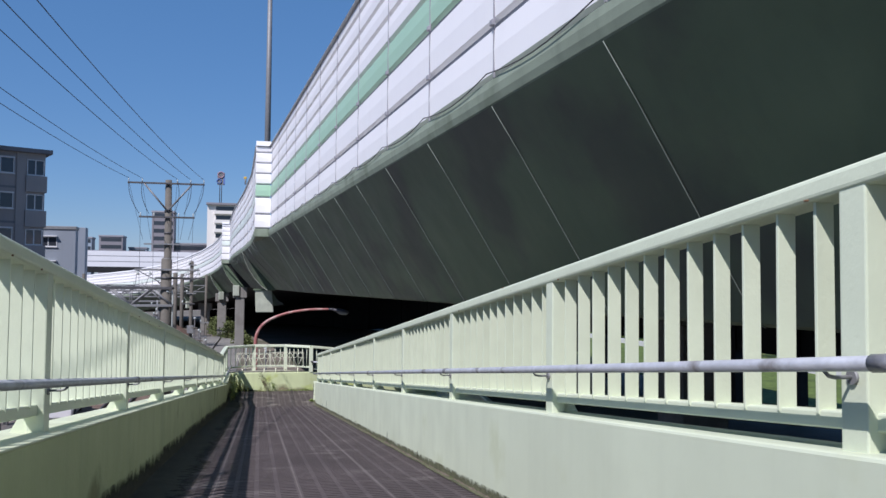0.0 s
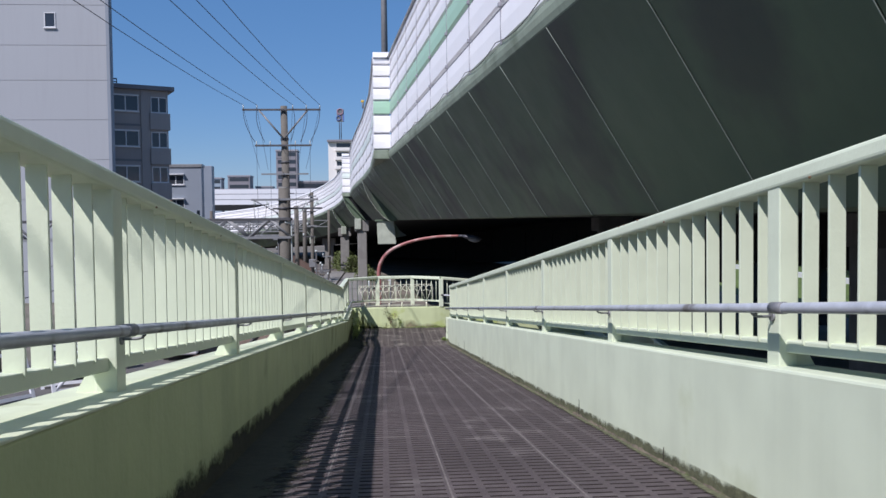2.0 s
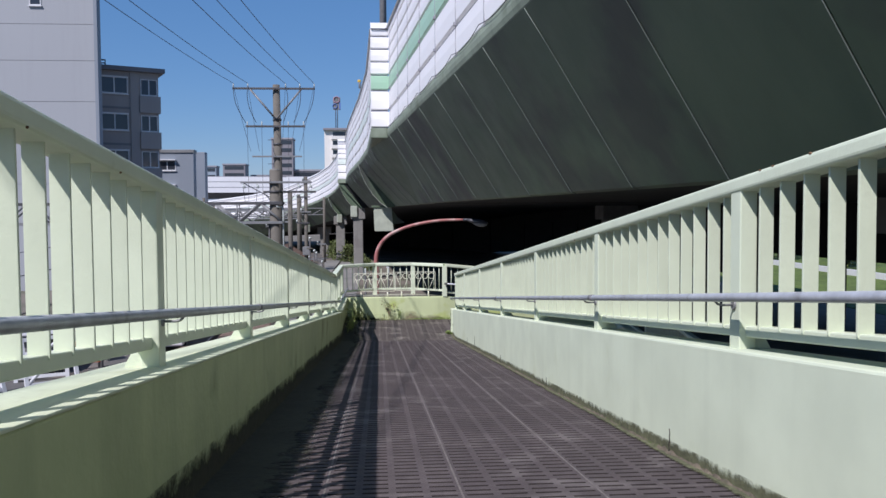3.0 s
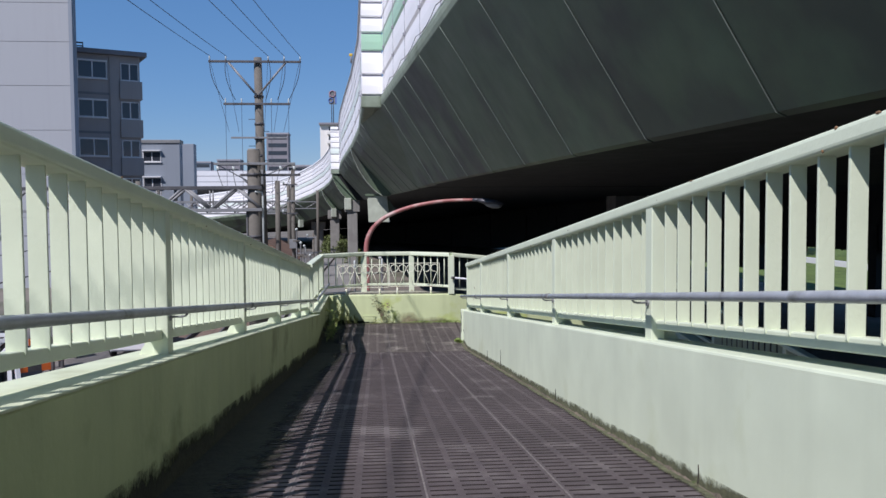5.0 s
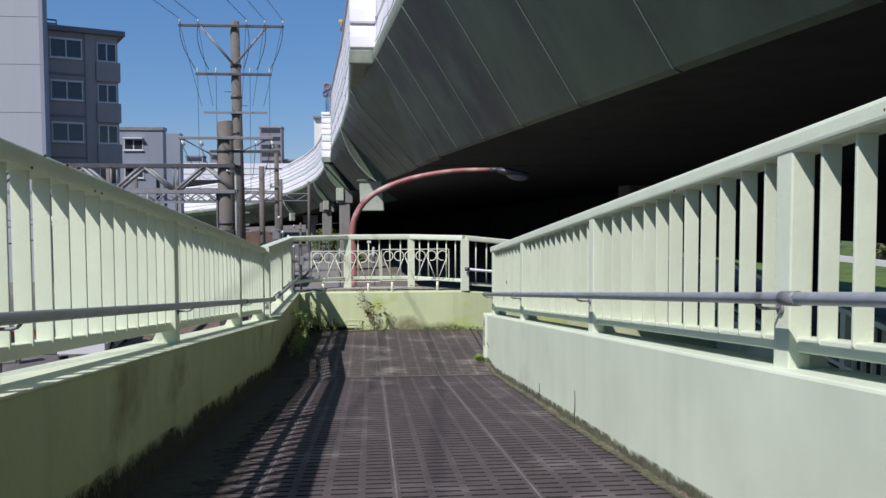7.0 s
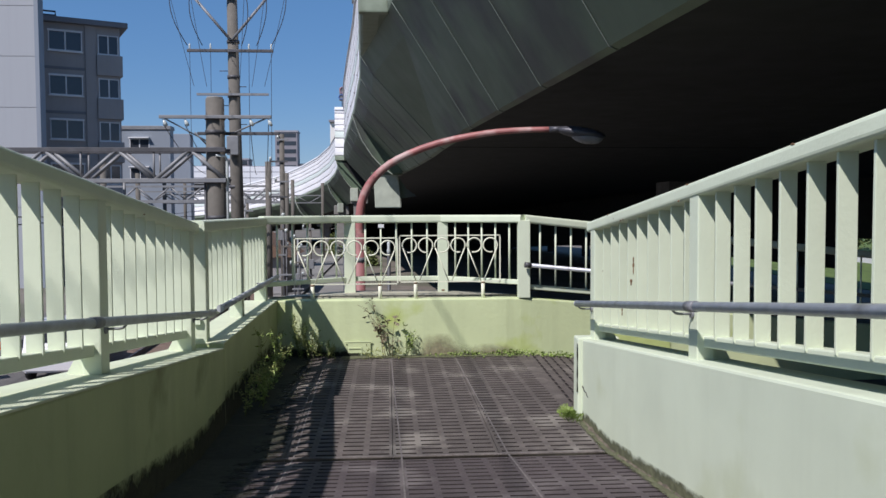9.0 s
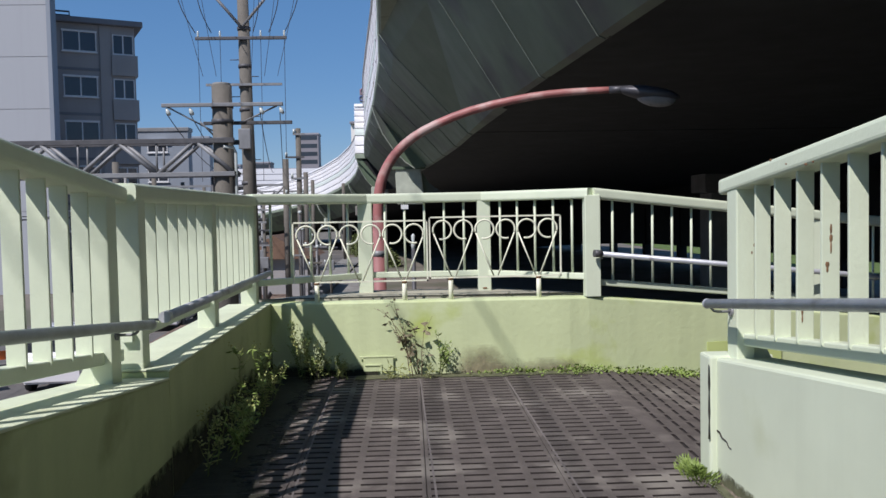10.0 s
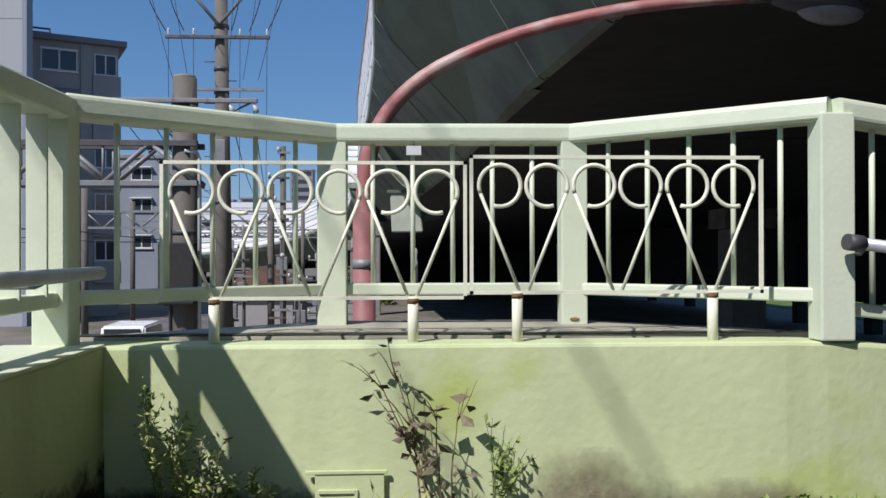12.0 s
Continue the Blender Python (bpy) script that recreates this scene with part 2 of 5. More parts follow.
def floor_z(y):
    return TOP0 - SLOPE * min(y, RAMP_END)

# ground, road and rails
def flat(name, x0, x1, y0, y1, z, mat, label, thick=0.3):
    ob = part(name, box(x0, x1, y0, y1, z - thick, z), mat)
    return tagged(ob, label, name.split("_")[0], kind="structure")

flat("ground", -1500, 1500, -300, 2500, GROUND_Z, GROUND, "wide dusty brown-grey ground around the footbridge")
flat("road", -15.5, -6.5, -60, 120, GROUND_Z + 0.02, ASPHALT, "grey asphalt street running below the footbridge ramp", 0.3)
flat("pavement", -6.3, -4.4, -60, 100, GROUND_Z + 0.14, CONCRETE, "raised grey concrete pavement beside the street", 0.3)
flat("pavement_under_viaduct", -4.3, -1.6, 30, 118, GROUND_Z + 0.03, CONCRETE, "pale grey lane along the edge of the viaduct", 0.2)
flat("grass_field", 27, 120, -20, 300, GROUND_Z + 0.03, GRASS, "bright sunlit grass beyond the viaduct", 0.2)

flat("grass_field_far", 4, 120, 150, 300, GROUND_Z + 0.05, GRASS, "bright sunlit grass far beyond the viaduct", 0.2)
flat("wall_field", 40, 40.4, 10, 140, GROUND_Z + 0.5, FRAME, "low white wall at the edge of the grass", 0.7)

# ramp slab below the paving
bm = sweep([(XL - 0.25, -0.35), (XR - 0.02, -0.35), (XR - 0.02, -0.03), (XL - 0.25, -0.03)],
           [(0, Y0, floor_z(Y0)), (0, RAMP_END, floor_z(RAMP_END)), (0, 24.6, 0)])
tagged(part("floor_slab", bm, LEDGE), "pale green concrete slab that carries the ramp", "slab", kind="structure")

# columns that carry the ramp
for y in (3.0, 13.0, 21.5):
    ob = part("column", box(-0.45, 1.05, y - 0.3, y + 0.3, GROUND_Z - 0.1, floor_z(y) - 0.33, 0.03), GREEN_PAINT)
    tagged(ob, "pale green column that carries the ramp slab", "column", kind="structure")

# parapet walls
def wall(name, profile, path, mat, label):
    return tagged(part(name, sweep(profile, path), mat), label, "wall", kind="structure")

wall("wall_right", round_rect(0, 0.22, -0.45, HP, 0.012, 2), [(XR, y, floor_z(Y0) - SLOPE * (y - Y0)) for y in (Y0, WALL_END - 0.1)], GREEN_PAINT,
     "sunlit pale green painted parapet wall beside the ramp")
end = part("wall_end", box(XR - 0.03, XR + 0.24, WALL_END - 0.1, WALL_END + 0.02, -0.4, 0.525, 0.012), GREEN_PAINT)
tagged(end, "pale green pilaster that ends the parapet wall", "pilaster", kind="structure")
LEFT_LINE = [(x, y, floor_z(Y0) - SLOPE * (y - Y0)) for x, y in ((XLW, Y0), (XLW, 16.0), (-0.79, 22.12))]
wall("wall_left", round_rect(-0.33, 0, -0.45, HPL, 0.012, 2), LEFT_LINE, SHADED_GREEN,
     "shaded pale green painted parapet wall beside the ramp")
KINK, CORNER, FAR = (-0.79, 22.125, 0), (-0.79, 24.57, 0), (5.6, 25.32, -0.44)
wall("wall_landing_left", round_rect(-0.30, 0, -0.45, 0.52, 0.012, 2), [KINK, CORNER], SHADED_GREEN,
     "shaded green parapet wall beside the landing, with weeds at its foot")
wall("wall_landing_back", round_rect(-0.16, 0, -0.45, 0.52, 0.012, 2), [(-1.0, 24.57, 0), (1.15, 24.553, 0), (1.32, 24.554, 0), (1.46, 24.565, -0.004), (1.60, 24.583, -0.012), (1.76, 24.608, -0.027), (1.95, 24.643, -0.047), FAR], WALL_YELLOW,
     "stained yellow-green parapet wall across the end of the landing")

# added strip on the left walls: paler paint stands for their sunlit top
LIT_TOP_PAINT = material("grimy_lit_green_wall_top_paint", (0.60, 0.65, 0.47), 0.7, vary=0.12, scale=4.0, stain=(0.36, 0.38, 0.22), stain_scale=2.2, stain_at=0.62, bump=0.3, bump_scale=30)
def coping(path, h, w):
    ob = part("trim", sweep(round_rect(-w + 0.003, 0.003, h - 0.004, h + 0.006, 0.003, 2), path), LIT_TOP_PAINT)
    return tagged(ob, "added strip in a lit copy of the wall paint, on the shaded wall's top", "coping", kind="structure")
coping(LEFT_LINE, HPL, 0.33)
coping([KINK, CORNER], 0.52, 0.30)

# mould, dirt and painted shade lie on walls and floor as films broken towards their edge
def film_material(name, base, patchy, scale=9.0, soft=0.22):
    m = material(name, base, 0.95, vary=0.4, scale=22, bump=0.4, bump_scale=60)
    nt = m.node_tree
    uv = nt.nodes.new("ShaderNodeUVMap")
    sep = nt.nodes.new("ShaderNodeSeparateXYZ")
    nt.links.new(uv.outputs[0], sep.inputs[0])
    geo = nt.nodes.new("ShaderNodeNewGeometry")
    total = None
    for k, amount in ((scale, 0.9), (scale * 0.16, 0.9), (scale * 6, 0.5)):
        n = nt.nodes.new("ShaderNodeTexNoise")
        n.inputs["Scale"].default_value, n.inputs["Detail"].default_value = k, 6
        nt.links.new(geo.outputs["Position"], n.inputs["Vector"])
        f = nt.nodes.new("ShaderNodeMath")
        f.operation = "MULTIPLY_ADD"
        f.inputs[1].default_value = amount
        nt.links.new(n.outputs["Fac"], f.inputs[0])
        if total:
            nt.links.new(total, f.inputs[2])
        total = f.outputs[0]
    d = nt.nodes.new("ShaderNodeMath")
    d.operation = "SUBTRACT"
    nt.links.new(total, d.inputs[0])
    nt.links.new(sep.outputs["Y"], d.inputs[1])
    r = nt.nodes.new("ShaderNodeMapRange")
    r.inputs[1].default_value, r.inputs[2].default_value = patchy - soft, patchy + soft
    nt.links.new(d.outputs[0], r.inputs[0])
    nt.links.new(r.outputs[0], nt.nodes["Principled BSDF"].inputs["Alpha"])
    return m

def film(name, path, mat, reach, label, category, flat_on_floor=False, fade=0.0):
    """A thin film along a line, up the wall or out over the floor."""
    bm = bmesh.new()
    layer = bm.loops.layers.uv.new("UVMap")
    a, b = Vector(path[0]), Vector(path[1])
    d = b - a
    side = Vector((d.y, -d.x, 0)).normalized()
    n = max(2, int(d.length / (0.03 if fade else 0.3)))
    prev = None
    for i in range(n + 1):
        p = a + d * (i / n)
        if flat_on_floor:
            lo, hi = p + Vector((0, 0, 0.007)), p + side * reach + Vector((0, 0, 0.007))
        else:
            lo, hi = p + side * 0.003 + Vector((0, 0, -0.02)), p + side * 0.003 + Vector((0, 0, reach))
        now = (bm.verts.new(lo), bm.verts.new(hi))
        if prev:
            f = bm.faces.new((prev[0], prev[1], now[1], now[0]))
            for lp, v, k in zip(f.loops, (0, 1, 1, 0), (i - 1, i - 1, i, i)):
                lp[layer].uv = (0.5, v + fade * abs(2 * k / n - 1) ** 2)
        prev = now
    ob = tagged(part(name, bm, mat), label, category, kind="stuff")
    return ob

MOULD_SHADE = film_material("dark_mould_shade_film", (0.035, 0.036, 0.022), 0.82)
MOSS = film_material("olive_moss_film", (0.115, 0.12, 0.065), 0.80, 14.0)
STAIN = film_material("brown_grey_water_stain", (0.27, 0.24, 0.15), 1.06, 6.0, 0.5)
for (xa, ya), (xb, yb) in (((XLW, Y0), (XLW, 16.0)), ((XLW, 16.0), (-0.795, RAMP_END)), ((-0.795, RAMP_END), (-0.79, 22.12))):
    foot = [(xa, ya, floor_z(ya)), (xb, yb, floor_z(yb))]
    film("mould", foot, MOULD_SHADE, 0.17, "dark mould creeping up the foot of the shaded wall", "mould")
    # partly dirt, partly the floor's shade beside the wall, put in as dark film
    film("floor_dirt", foot, MOULD_SHADE, 0.42, "dirt and painted shade on the paving along the shaded wall", "dirt", True)
for ya, yb in ((Y0, RAMP_END), (RAMP_END, 22.08)):
    foot = [(XR, yb, floor_z(yb)), (XR, ya, floor_z(ya))]
    film("moss", foot, MOSS, 0.07, "olive moss along the foot of the sunlit wall", "moss")
    film("moss", foot, MOSS, 0.055, "olive moss and grit on the paving beside the sunlit wall", "moss", True)
# on the landing these films hold painted shade as well as mould and dirt
film("mould", [KINK, CORNER], MOULD_SHADE, 0.21, "dark mould and painted shade up the wall beside the landing", "mould")
film("floor_dirt", [KINK, CORNER], MOULD_SHADE, 0.36, "dirt and painted shade on the landing beside the shaded wall", "dirt", True)
film("mould", [(CORNER[0], 24.55, 0), (-0.05, 24.55, 0)], MOULD_SHADE, 0.10, "dark film along the foot of the landing wall", "mould")
film("wall_stain", [(0.45, 24.547, 0), (0.95, 24.547, 0)], STAIN, 0.20, "brown water stain at the foot of the landing wall", "stain", fade=0.8)
film("wall_stain", [(0.9, 24.546, 0), (1.45, 24.546, 0)], STAIN, 0.10, "low brown water stain on the landing wall", "stain", fade=0.6)
film("ledge_dirt", [(1.45, 24.728, 0.526), (-0.95, 24.748, 0.526)], MOULD_SHADE, 0.10, "dark rusty dirt along the joint of the ledge", "dirt", True)
film("moss", [(1.45, 24.52, 0), (-0.2, 24.53, 0)][::-1], MOSS, 0.16, "olive moss on the paving before the landing wall", "moss", True)
# newer paint patch on the falling part of the landing wall
tagged(part("paint_patch", box(0, 0.62, -0.004, 0, -0.10, 0.15, 0.001), material("fresh_yellow_green_paint", (0.50, 0.58, 0.22), 0.55, vary=0.08, scale=5, bump=0.1, bump_scale=20),
                 at=pose(2.36, 24.55 + 0.84 * 0.1888, 0, 0, 0, math.degrees(math.atan(0.1888)))), "newer yellow-green paint patch on the landing wall", "paint", kind="stuff")

# ledge that carries the bowed railing, beyond the landing wall
bm = bmesh.new()
rim = [(-0.98, 24.74), (-0.9, 24.80), (-0.16, 25.34), (0.80, 25.32), (1.58, 24.74)]
lo = [bm.verts.new((x, y, 0.40)) for x, y in rim]
hi = [bm.verts.new((x, y, 0.53)) for x, y in rim]
bm.faces.new(hi)
bm.faces.new(lo[::-1])
for i in range(len(rim)):
    j = (i + 1) % len(rim)
    bm.faces.new((lo[i], lo[j], hi[j], hi[i]))
tagged(part("ledge", bm, LEDGE), "pale weathered concrete ledge behind the landing wall", "ledge", kind="structure")

# ---- railings ----
def gusset_mesh(name, side):
    bm = bmesh.new()
    t = 0.008
    tri = [(0, 0), (side * 0.075, 0), (side * 0.02, 0.10), (0, 0.11)]
    a = [bm.verts.new((x, -t, z)) for x, z in tri]
    b = [bm.verts.new((x, t, z)) for x, z in tri]
    bm.faces.new(a)
    bm.faces.new(b[::-1])
    for i in range(4):
        j = (i + 1) % 4
        bm.faces.new((a[i], a[j], b[j], b[i]))
    return mesh_of(bm, name, RAIL_PAINT)

def slat_mesh(h):
    return mesh_of(box(-0.030, 0.030, -0.006, 0.006, 0, h, 0.002), "slat", RAIL_PAINT)

def straight_railing(name, x_of, y0, y1, posts, base_h, side, label, n=13):
    """A ramp railing along y: side +1 stands on the right wall, -1 on the left one. Heights are above the sloping floor."""
    t = thing(name, (0, 0, 0), label, "railing", "railings of the ramp")
    zf = lambda y: TOP0 - SLOPE * y
    cx = lambda y: x_of + side * 0.12
    line = [(x_of, y, zf(y)) for y in (y0, y1)]
    s = 1 if side > 0 else -1
    rail = [(s * u, w) for u, w in round_rect(0.05, 0.175, 1.272, 1.338, 0.016, 3)]
    part("top_rail", sweep(rail, line), RAIL_PAINT, t)
    low = [(s * u, w) for u, w in round_rect(0.085, 0.155, 0.640, 0.690, 0.006, 2)]
    part("bottom_rail", sweep(low, line), RAIL_PAINT, t)
    pm = mesh_of(box(-0.038, 0.038, -0.05, 0.05, base_h - 0.01, 1.285, 0.006), "post", RAIL_PAINT)
    gm = gusset_mesh("gusset", side)
    sm = slat_mesh(0.62)
    for y in posts:
        p = part("post", pm, None, t, at=(x_of + side * 0.095, y, zf(y)))
        part("gusset", gm, None, p, at=(side * 0.038, -0.03, base_h + SLOPE * 0.0))
    step = BAY / n
    y = posts[0]
    ys = sorted(posts)
    for a, b in zip(ys, ys[1:]):
        k = max(1, round((b - a) / step))
        for i in range(1, k):
            yy = a + (b - a) * i / k
            if y0 < yy < y1:
                part("slat", sm, None, t, at=pose(x_of + side * 0.11, yy, zf(yy) + 0.675, random.uniform(-0.4, 0.4), 0, random.uniform(-2.5, 2.5)))
    return t

R_POSTS = [22.08] + [POST0 - BAY * k for k in range(1, 12)]
L_POSTS = [21.94] + [20.42 - 2.34 * k for k in range(11)]
straight_railing("railing", XR, Y0, 22.2, R_POSTS, HP, 1, "sunlit pale green steel ramp railing with upright flat slats")
straight_railing("railing", XL, Y0, 22.1, L_POSTS, HPL, -1, "pale green steel ramp railing with flat slats and shaded posts")

def handrail(x_of, side, h, y0, y1, posts, joints):
    t = thing("handrail", (0, 0, 0), "dull grey galvanised steel pipe handrail held on brackets", "handrail", "handrails of the ramp")
    zf = lambda y: TOP0 - SLOPE * y + h
    pipe = part("pipe", tube([(x_of, y, zf(y)) for y in (y0, y1)], 0.0195, 14), STEEL, t)
    cap = bmesh.new()
    bmesh.ops.create_uvsphere(cap, u_segments=12, v_segments=8, radius=0.0215)
    part("end_cap", cap, STEEL, t, at=(x_of, y1, zf(y1)))
    for y in joints:
        part("joint_sleeve", tube([(x_of, y - 0.045, zf(y - 0.045)), (x_of, y + 0.045, zf(y + 0.045))], 0.0225, 14), SLEEVE, t)
    for y in posts:
        z = zf(y)
        b = tube([(x_of, y, z - 0.018), (x_of + side * 0.012, y, z - 0.03), (x_of + side * 0.03, y, z - 0.034), (x_of + side * 0.09, y, z - 0.034)], 0.0055, 8)
        part("bracket", b, GREY_STEEL, t)
        part("mounting_plate", tube([(x_of + side * 0.078, y, z - 0.034), (x_of + side * 0.09, y, z - 0.034)], 0.02, 12), GREY_STEEL, t)
    return t

handrail(1.42, 1, 0.815, Y0, 22.12, R_POSTS, [POST0 - BAY * k - 0.22 for k in (1, 3, 5, 7, 9)])
handrail(-0.845, -1, 0.785, Y0, 22.1, L_POSTS, [POST0 - BAY * k - 0.3 for k in (1, 3, 5, 7, 9)])

def path_railing(name, pts, base, top, posts, label, foot=None, slat=True, spacing=0.115, rail_w=0.12, thin=0.0095, skip=()):
    """A railing that follows a broken line; base and top are heights above its points."""
    t = thing(name, (0, 0, 0), label, "railing", "railings of the landing")
    P = [Vector(p) for p in pts]
    part("top_rail", sweep(round_rect(-rail_w / 2, rail_w / 2, top - 0.075, top, 0.018, 3), P), RAIL_PAINT, t)
    part("bottom_rail", sweep(round_rect(-0.025, 0.025, base, base + 0.045, 0.006, 2), P), RAIL_PAINT, t)
    f = base - 0.12 if foot is None else foot
    for x, y, z, w in posts:
        part("post", box(-w / 2, w / 2, -0.045, 0.045, f, top - 0.05, 0.006), RAIL_PAINT, t, at=(x, y, z))
    if slat:
        sm = slat_mesh(top - 0.06 - base - 0.03)
    else:
        sm = mesh_of(tube([(0, 0, 0), (0, 0, top - 0.06 - base - 0.03)], thin, 8), "baluster", RAIL_PAINT)
    for k, (a, b) in enumerate(zip(P, P[1:])):
        d = b - a
        n = max(1, round(d.length / spacing))
        yaw = math.degrees(math.atan2(d.y, d.x)) - 90
        for i in range(1, n):
            q = a + d * (i / n)
            if all((Vector((x, y, 0)) - Vector((q.x, q.y, 0))).length > 0.075 for x, y, z, w in posts):
                part("slat" if slat else "baluster", sm, None, t, at=pose(q.x, q.y, q.z + base + 0.035, 0, 0, yaw if slat else 0))
    return t

# left side of the landing: slatted, from the kink to the far corner
path_railing("landing_railing", [(-0.955, 22.12, 0), (-0.935, 24.62, 0)], 0.64, 1.28,
             [(-0.952, 22.19, 0, 0.11), (-0.942, 23.42, 0, 0.10), (-0.935, 24.58, 0, 0.11)],
             "pale green slatted railing along the shaded side of the landing", foot=0.51, spacing=0.17)
# bowed railing behind the ledge, then on along the right part of the landing
path_railing("bowed_railing", [(-0.93, 24.62, 0), (-0.15, 25.20, 0), (0.77, 25.18, 0), (1.49, 24.60, 0)], 0.64, 1.293,
             [(-0.15, 25.19, 0, 0.11), (0.77, 25.17, 0, 0.10), (1.49, 24.60, 0, 0.11)],
             "pale green railing with round bars bowing out behind the landing wall", foot=0.52, slat=False, spacing=0.16)
path_railing("landing_railing", [(1.50, 24.62, 0), (5.5, 25.38, -0.43)], 0.60, 1.293, [(3.3, 24.96, -0.19, 0.10), (5.5, 25.38, -0.43, 0.11)],
             "pale green railing with round bars on the descending turn", foot=0.50, slat=False, spacing=0.16)
# its handrail
t = thing("handrail", (0, 0, 0), "short grey steel pipe handrail starting at a thick post", "handrail", "handrails of the landing")
part("pipe", tube([(1.50, 24.50, 0.83), (3.8, 24.93, 0.58), (5.3, 25.18, 0.42)], 0.0195, 12), STEEL, t)
part("end_cap", tube([(1.485, 24.498, 0.832), (1.54, 24.508, 0.826)], 0.026, 12), DARK_STEEL, t)
for k in (0.02, 0.5, 0.98):
    q = Vector((1.50, 24.50, 0.83)).lerp(Vector((3.8, 24.93, 0.58)), k)
    part("bracket", tube([q + Vector((0, 0, -0.015)), q + Vector((0, 0.02, -0.03)), q + Vector((0, 0.12, -0.03))], 0.006, 8), GREY_STEEL, t)
# and the one on the slatted side
t = thing("handrail", (0, 0, 0), "short grey steel pipe handrail on the slatted landing railing", "handrail", "handrails of the landing")
part("pipe", tube([(-0.82, 22.20, 0.73), (-0.775, 24.50, 0.745)], 0.0195, 12), STEEL, t)
part("end_cap", tube([(-0.821, 22.19, 0.73), (-0.819, 22.23, 0.73)], 0.0245, 12), STEEL, t)
for k in (0.05, 0.52, 0.84):
    q = Vector((-0.82, 22.20, 0.73)).lerp(Vector((-0.775, 24.50, 0.745)), k)
    part("bracket", tube([q + Vector((0, 0, -0.015)), q + Vector((-0.02, 0, -0.025)), q + Vector((-0.12, 0, -0.025))], 0.006, 8), GREY_STEEL, t)

# fine dark cracks at the foot of the sunlit wall
for y, z0, z1 in ((18.19, 0.34, 0.56), (19.27, 0.22, 0.37), (9.44, 1.27, 1.40), (7.58, 1.46, 1.55), (12.6, 0.94, 1.03), (15.4, 0.64, 0.74)):
    bm = tube([(XR - 0.001, y + random.uniform(-0.006, 0.006), z0 + (z1 - z0) * k / 6) for k in range(7)], 0.005, 5, radii=[0.006 - 0.0006 * k for k in range(7)])
    tagged(part("crack", bm, SLOT_DIRT), "fine dark crack in the painted wall", "crack", kind="stuff")
bm = tube([(XR - 0.034, 22.098, 0.49 - 0.31 * k / 8) for k in range(9)], 0.005, 5, radii=[0.002 + 0.0012 * (k % 3) for k in range(9)])
tagged(part("crack", bm, SLOT_DIRT), "dark gap between the pilaster and the wall", "crack", kind="stuff")
bm = tube([(XR - 0.001, 22.09 - 0.024 * k, 0.215 - 0.006 * k + 0.006 * math.sin(k * 2.1)) for k in range(7)], 0.004, 5, radii=[0.005 - 0.0005 * k for k in range(7)])
tagged(part("crack", bm, SLOT_DIRT), "fine dark crack running from the pilaster", "crack", kind="stuff")
# flaked rust on the last slats and at the railing's feet
def rust_spot(x, y, z, w, h, d=0.004):
    bm = bmesh.new()
    bmesh.ops.create_icosphere(bm, subdivisions=2, radius=1.0)
    for v in bm.verts:
        v.co = Vector((v.co.x * w, v.co.y * d, v.co.z * h)) * (1 + 0.35 * noise.noise(v.co * 2.3 + Vector((y, z, 0))))
    tagged(part("rust_patch", bm, RUST, at=(x, y, z)), "patch of brown rust breaking through the paint", "rust", kind="stuff")
for y, z, w, h in ((21.395, 1.06, 0.004, 0.018), (21.395, 1.03, 0.006, 0.014), (21.395, 1.00, 0.003, 0.022), (21.395, 0.945, 0.007, 0.010), (21.395, 0.93, 0.004, 0.012),
                   (21.566, 0.77, 0.004, 0.016), (21.566, 0.745, 0.003, 0.014), (22.03, 0.985, 0.006, 0.008), (22.03, 0.955, 0.003, 0.007)):
    rust_spot(XR + 0.098 + (0.012 if z > 0.98 else 0.0), y - 0.007 - (0.045 if y > 22 else 0), z, w, h, 0.002)
rng = random.Random(21)
for _ in range(26):
    y = rng.uniform(1.5, 21.8)
    rust_spot(XR + 0.053, y, TOP0 - SLOPE * y + rng.choice((1.276, 1.334, 1.30)), 0.004, rng.uniform(0.003, 0.007), rng.uniform(0.004, 0.014))
for _ in range(22):
    y = rng.uniform(2.0, 21.8)
    rust_spot(XL - 0.053, y, TOP0 - SLOPE * y + rng.choice((1.276, 1.334)), 0.004, rng.uniform(0.003, 0.006), rng.uniform(0.004, 0.012))
rust_spot(0.77, 25.122, 0.548, 0.018, 0.007, 0.003)

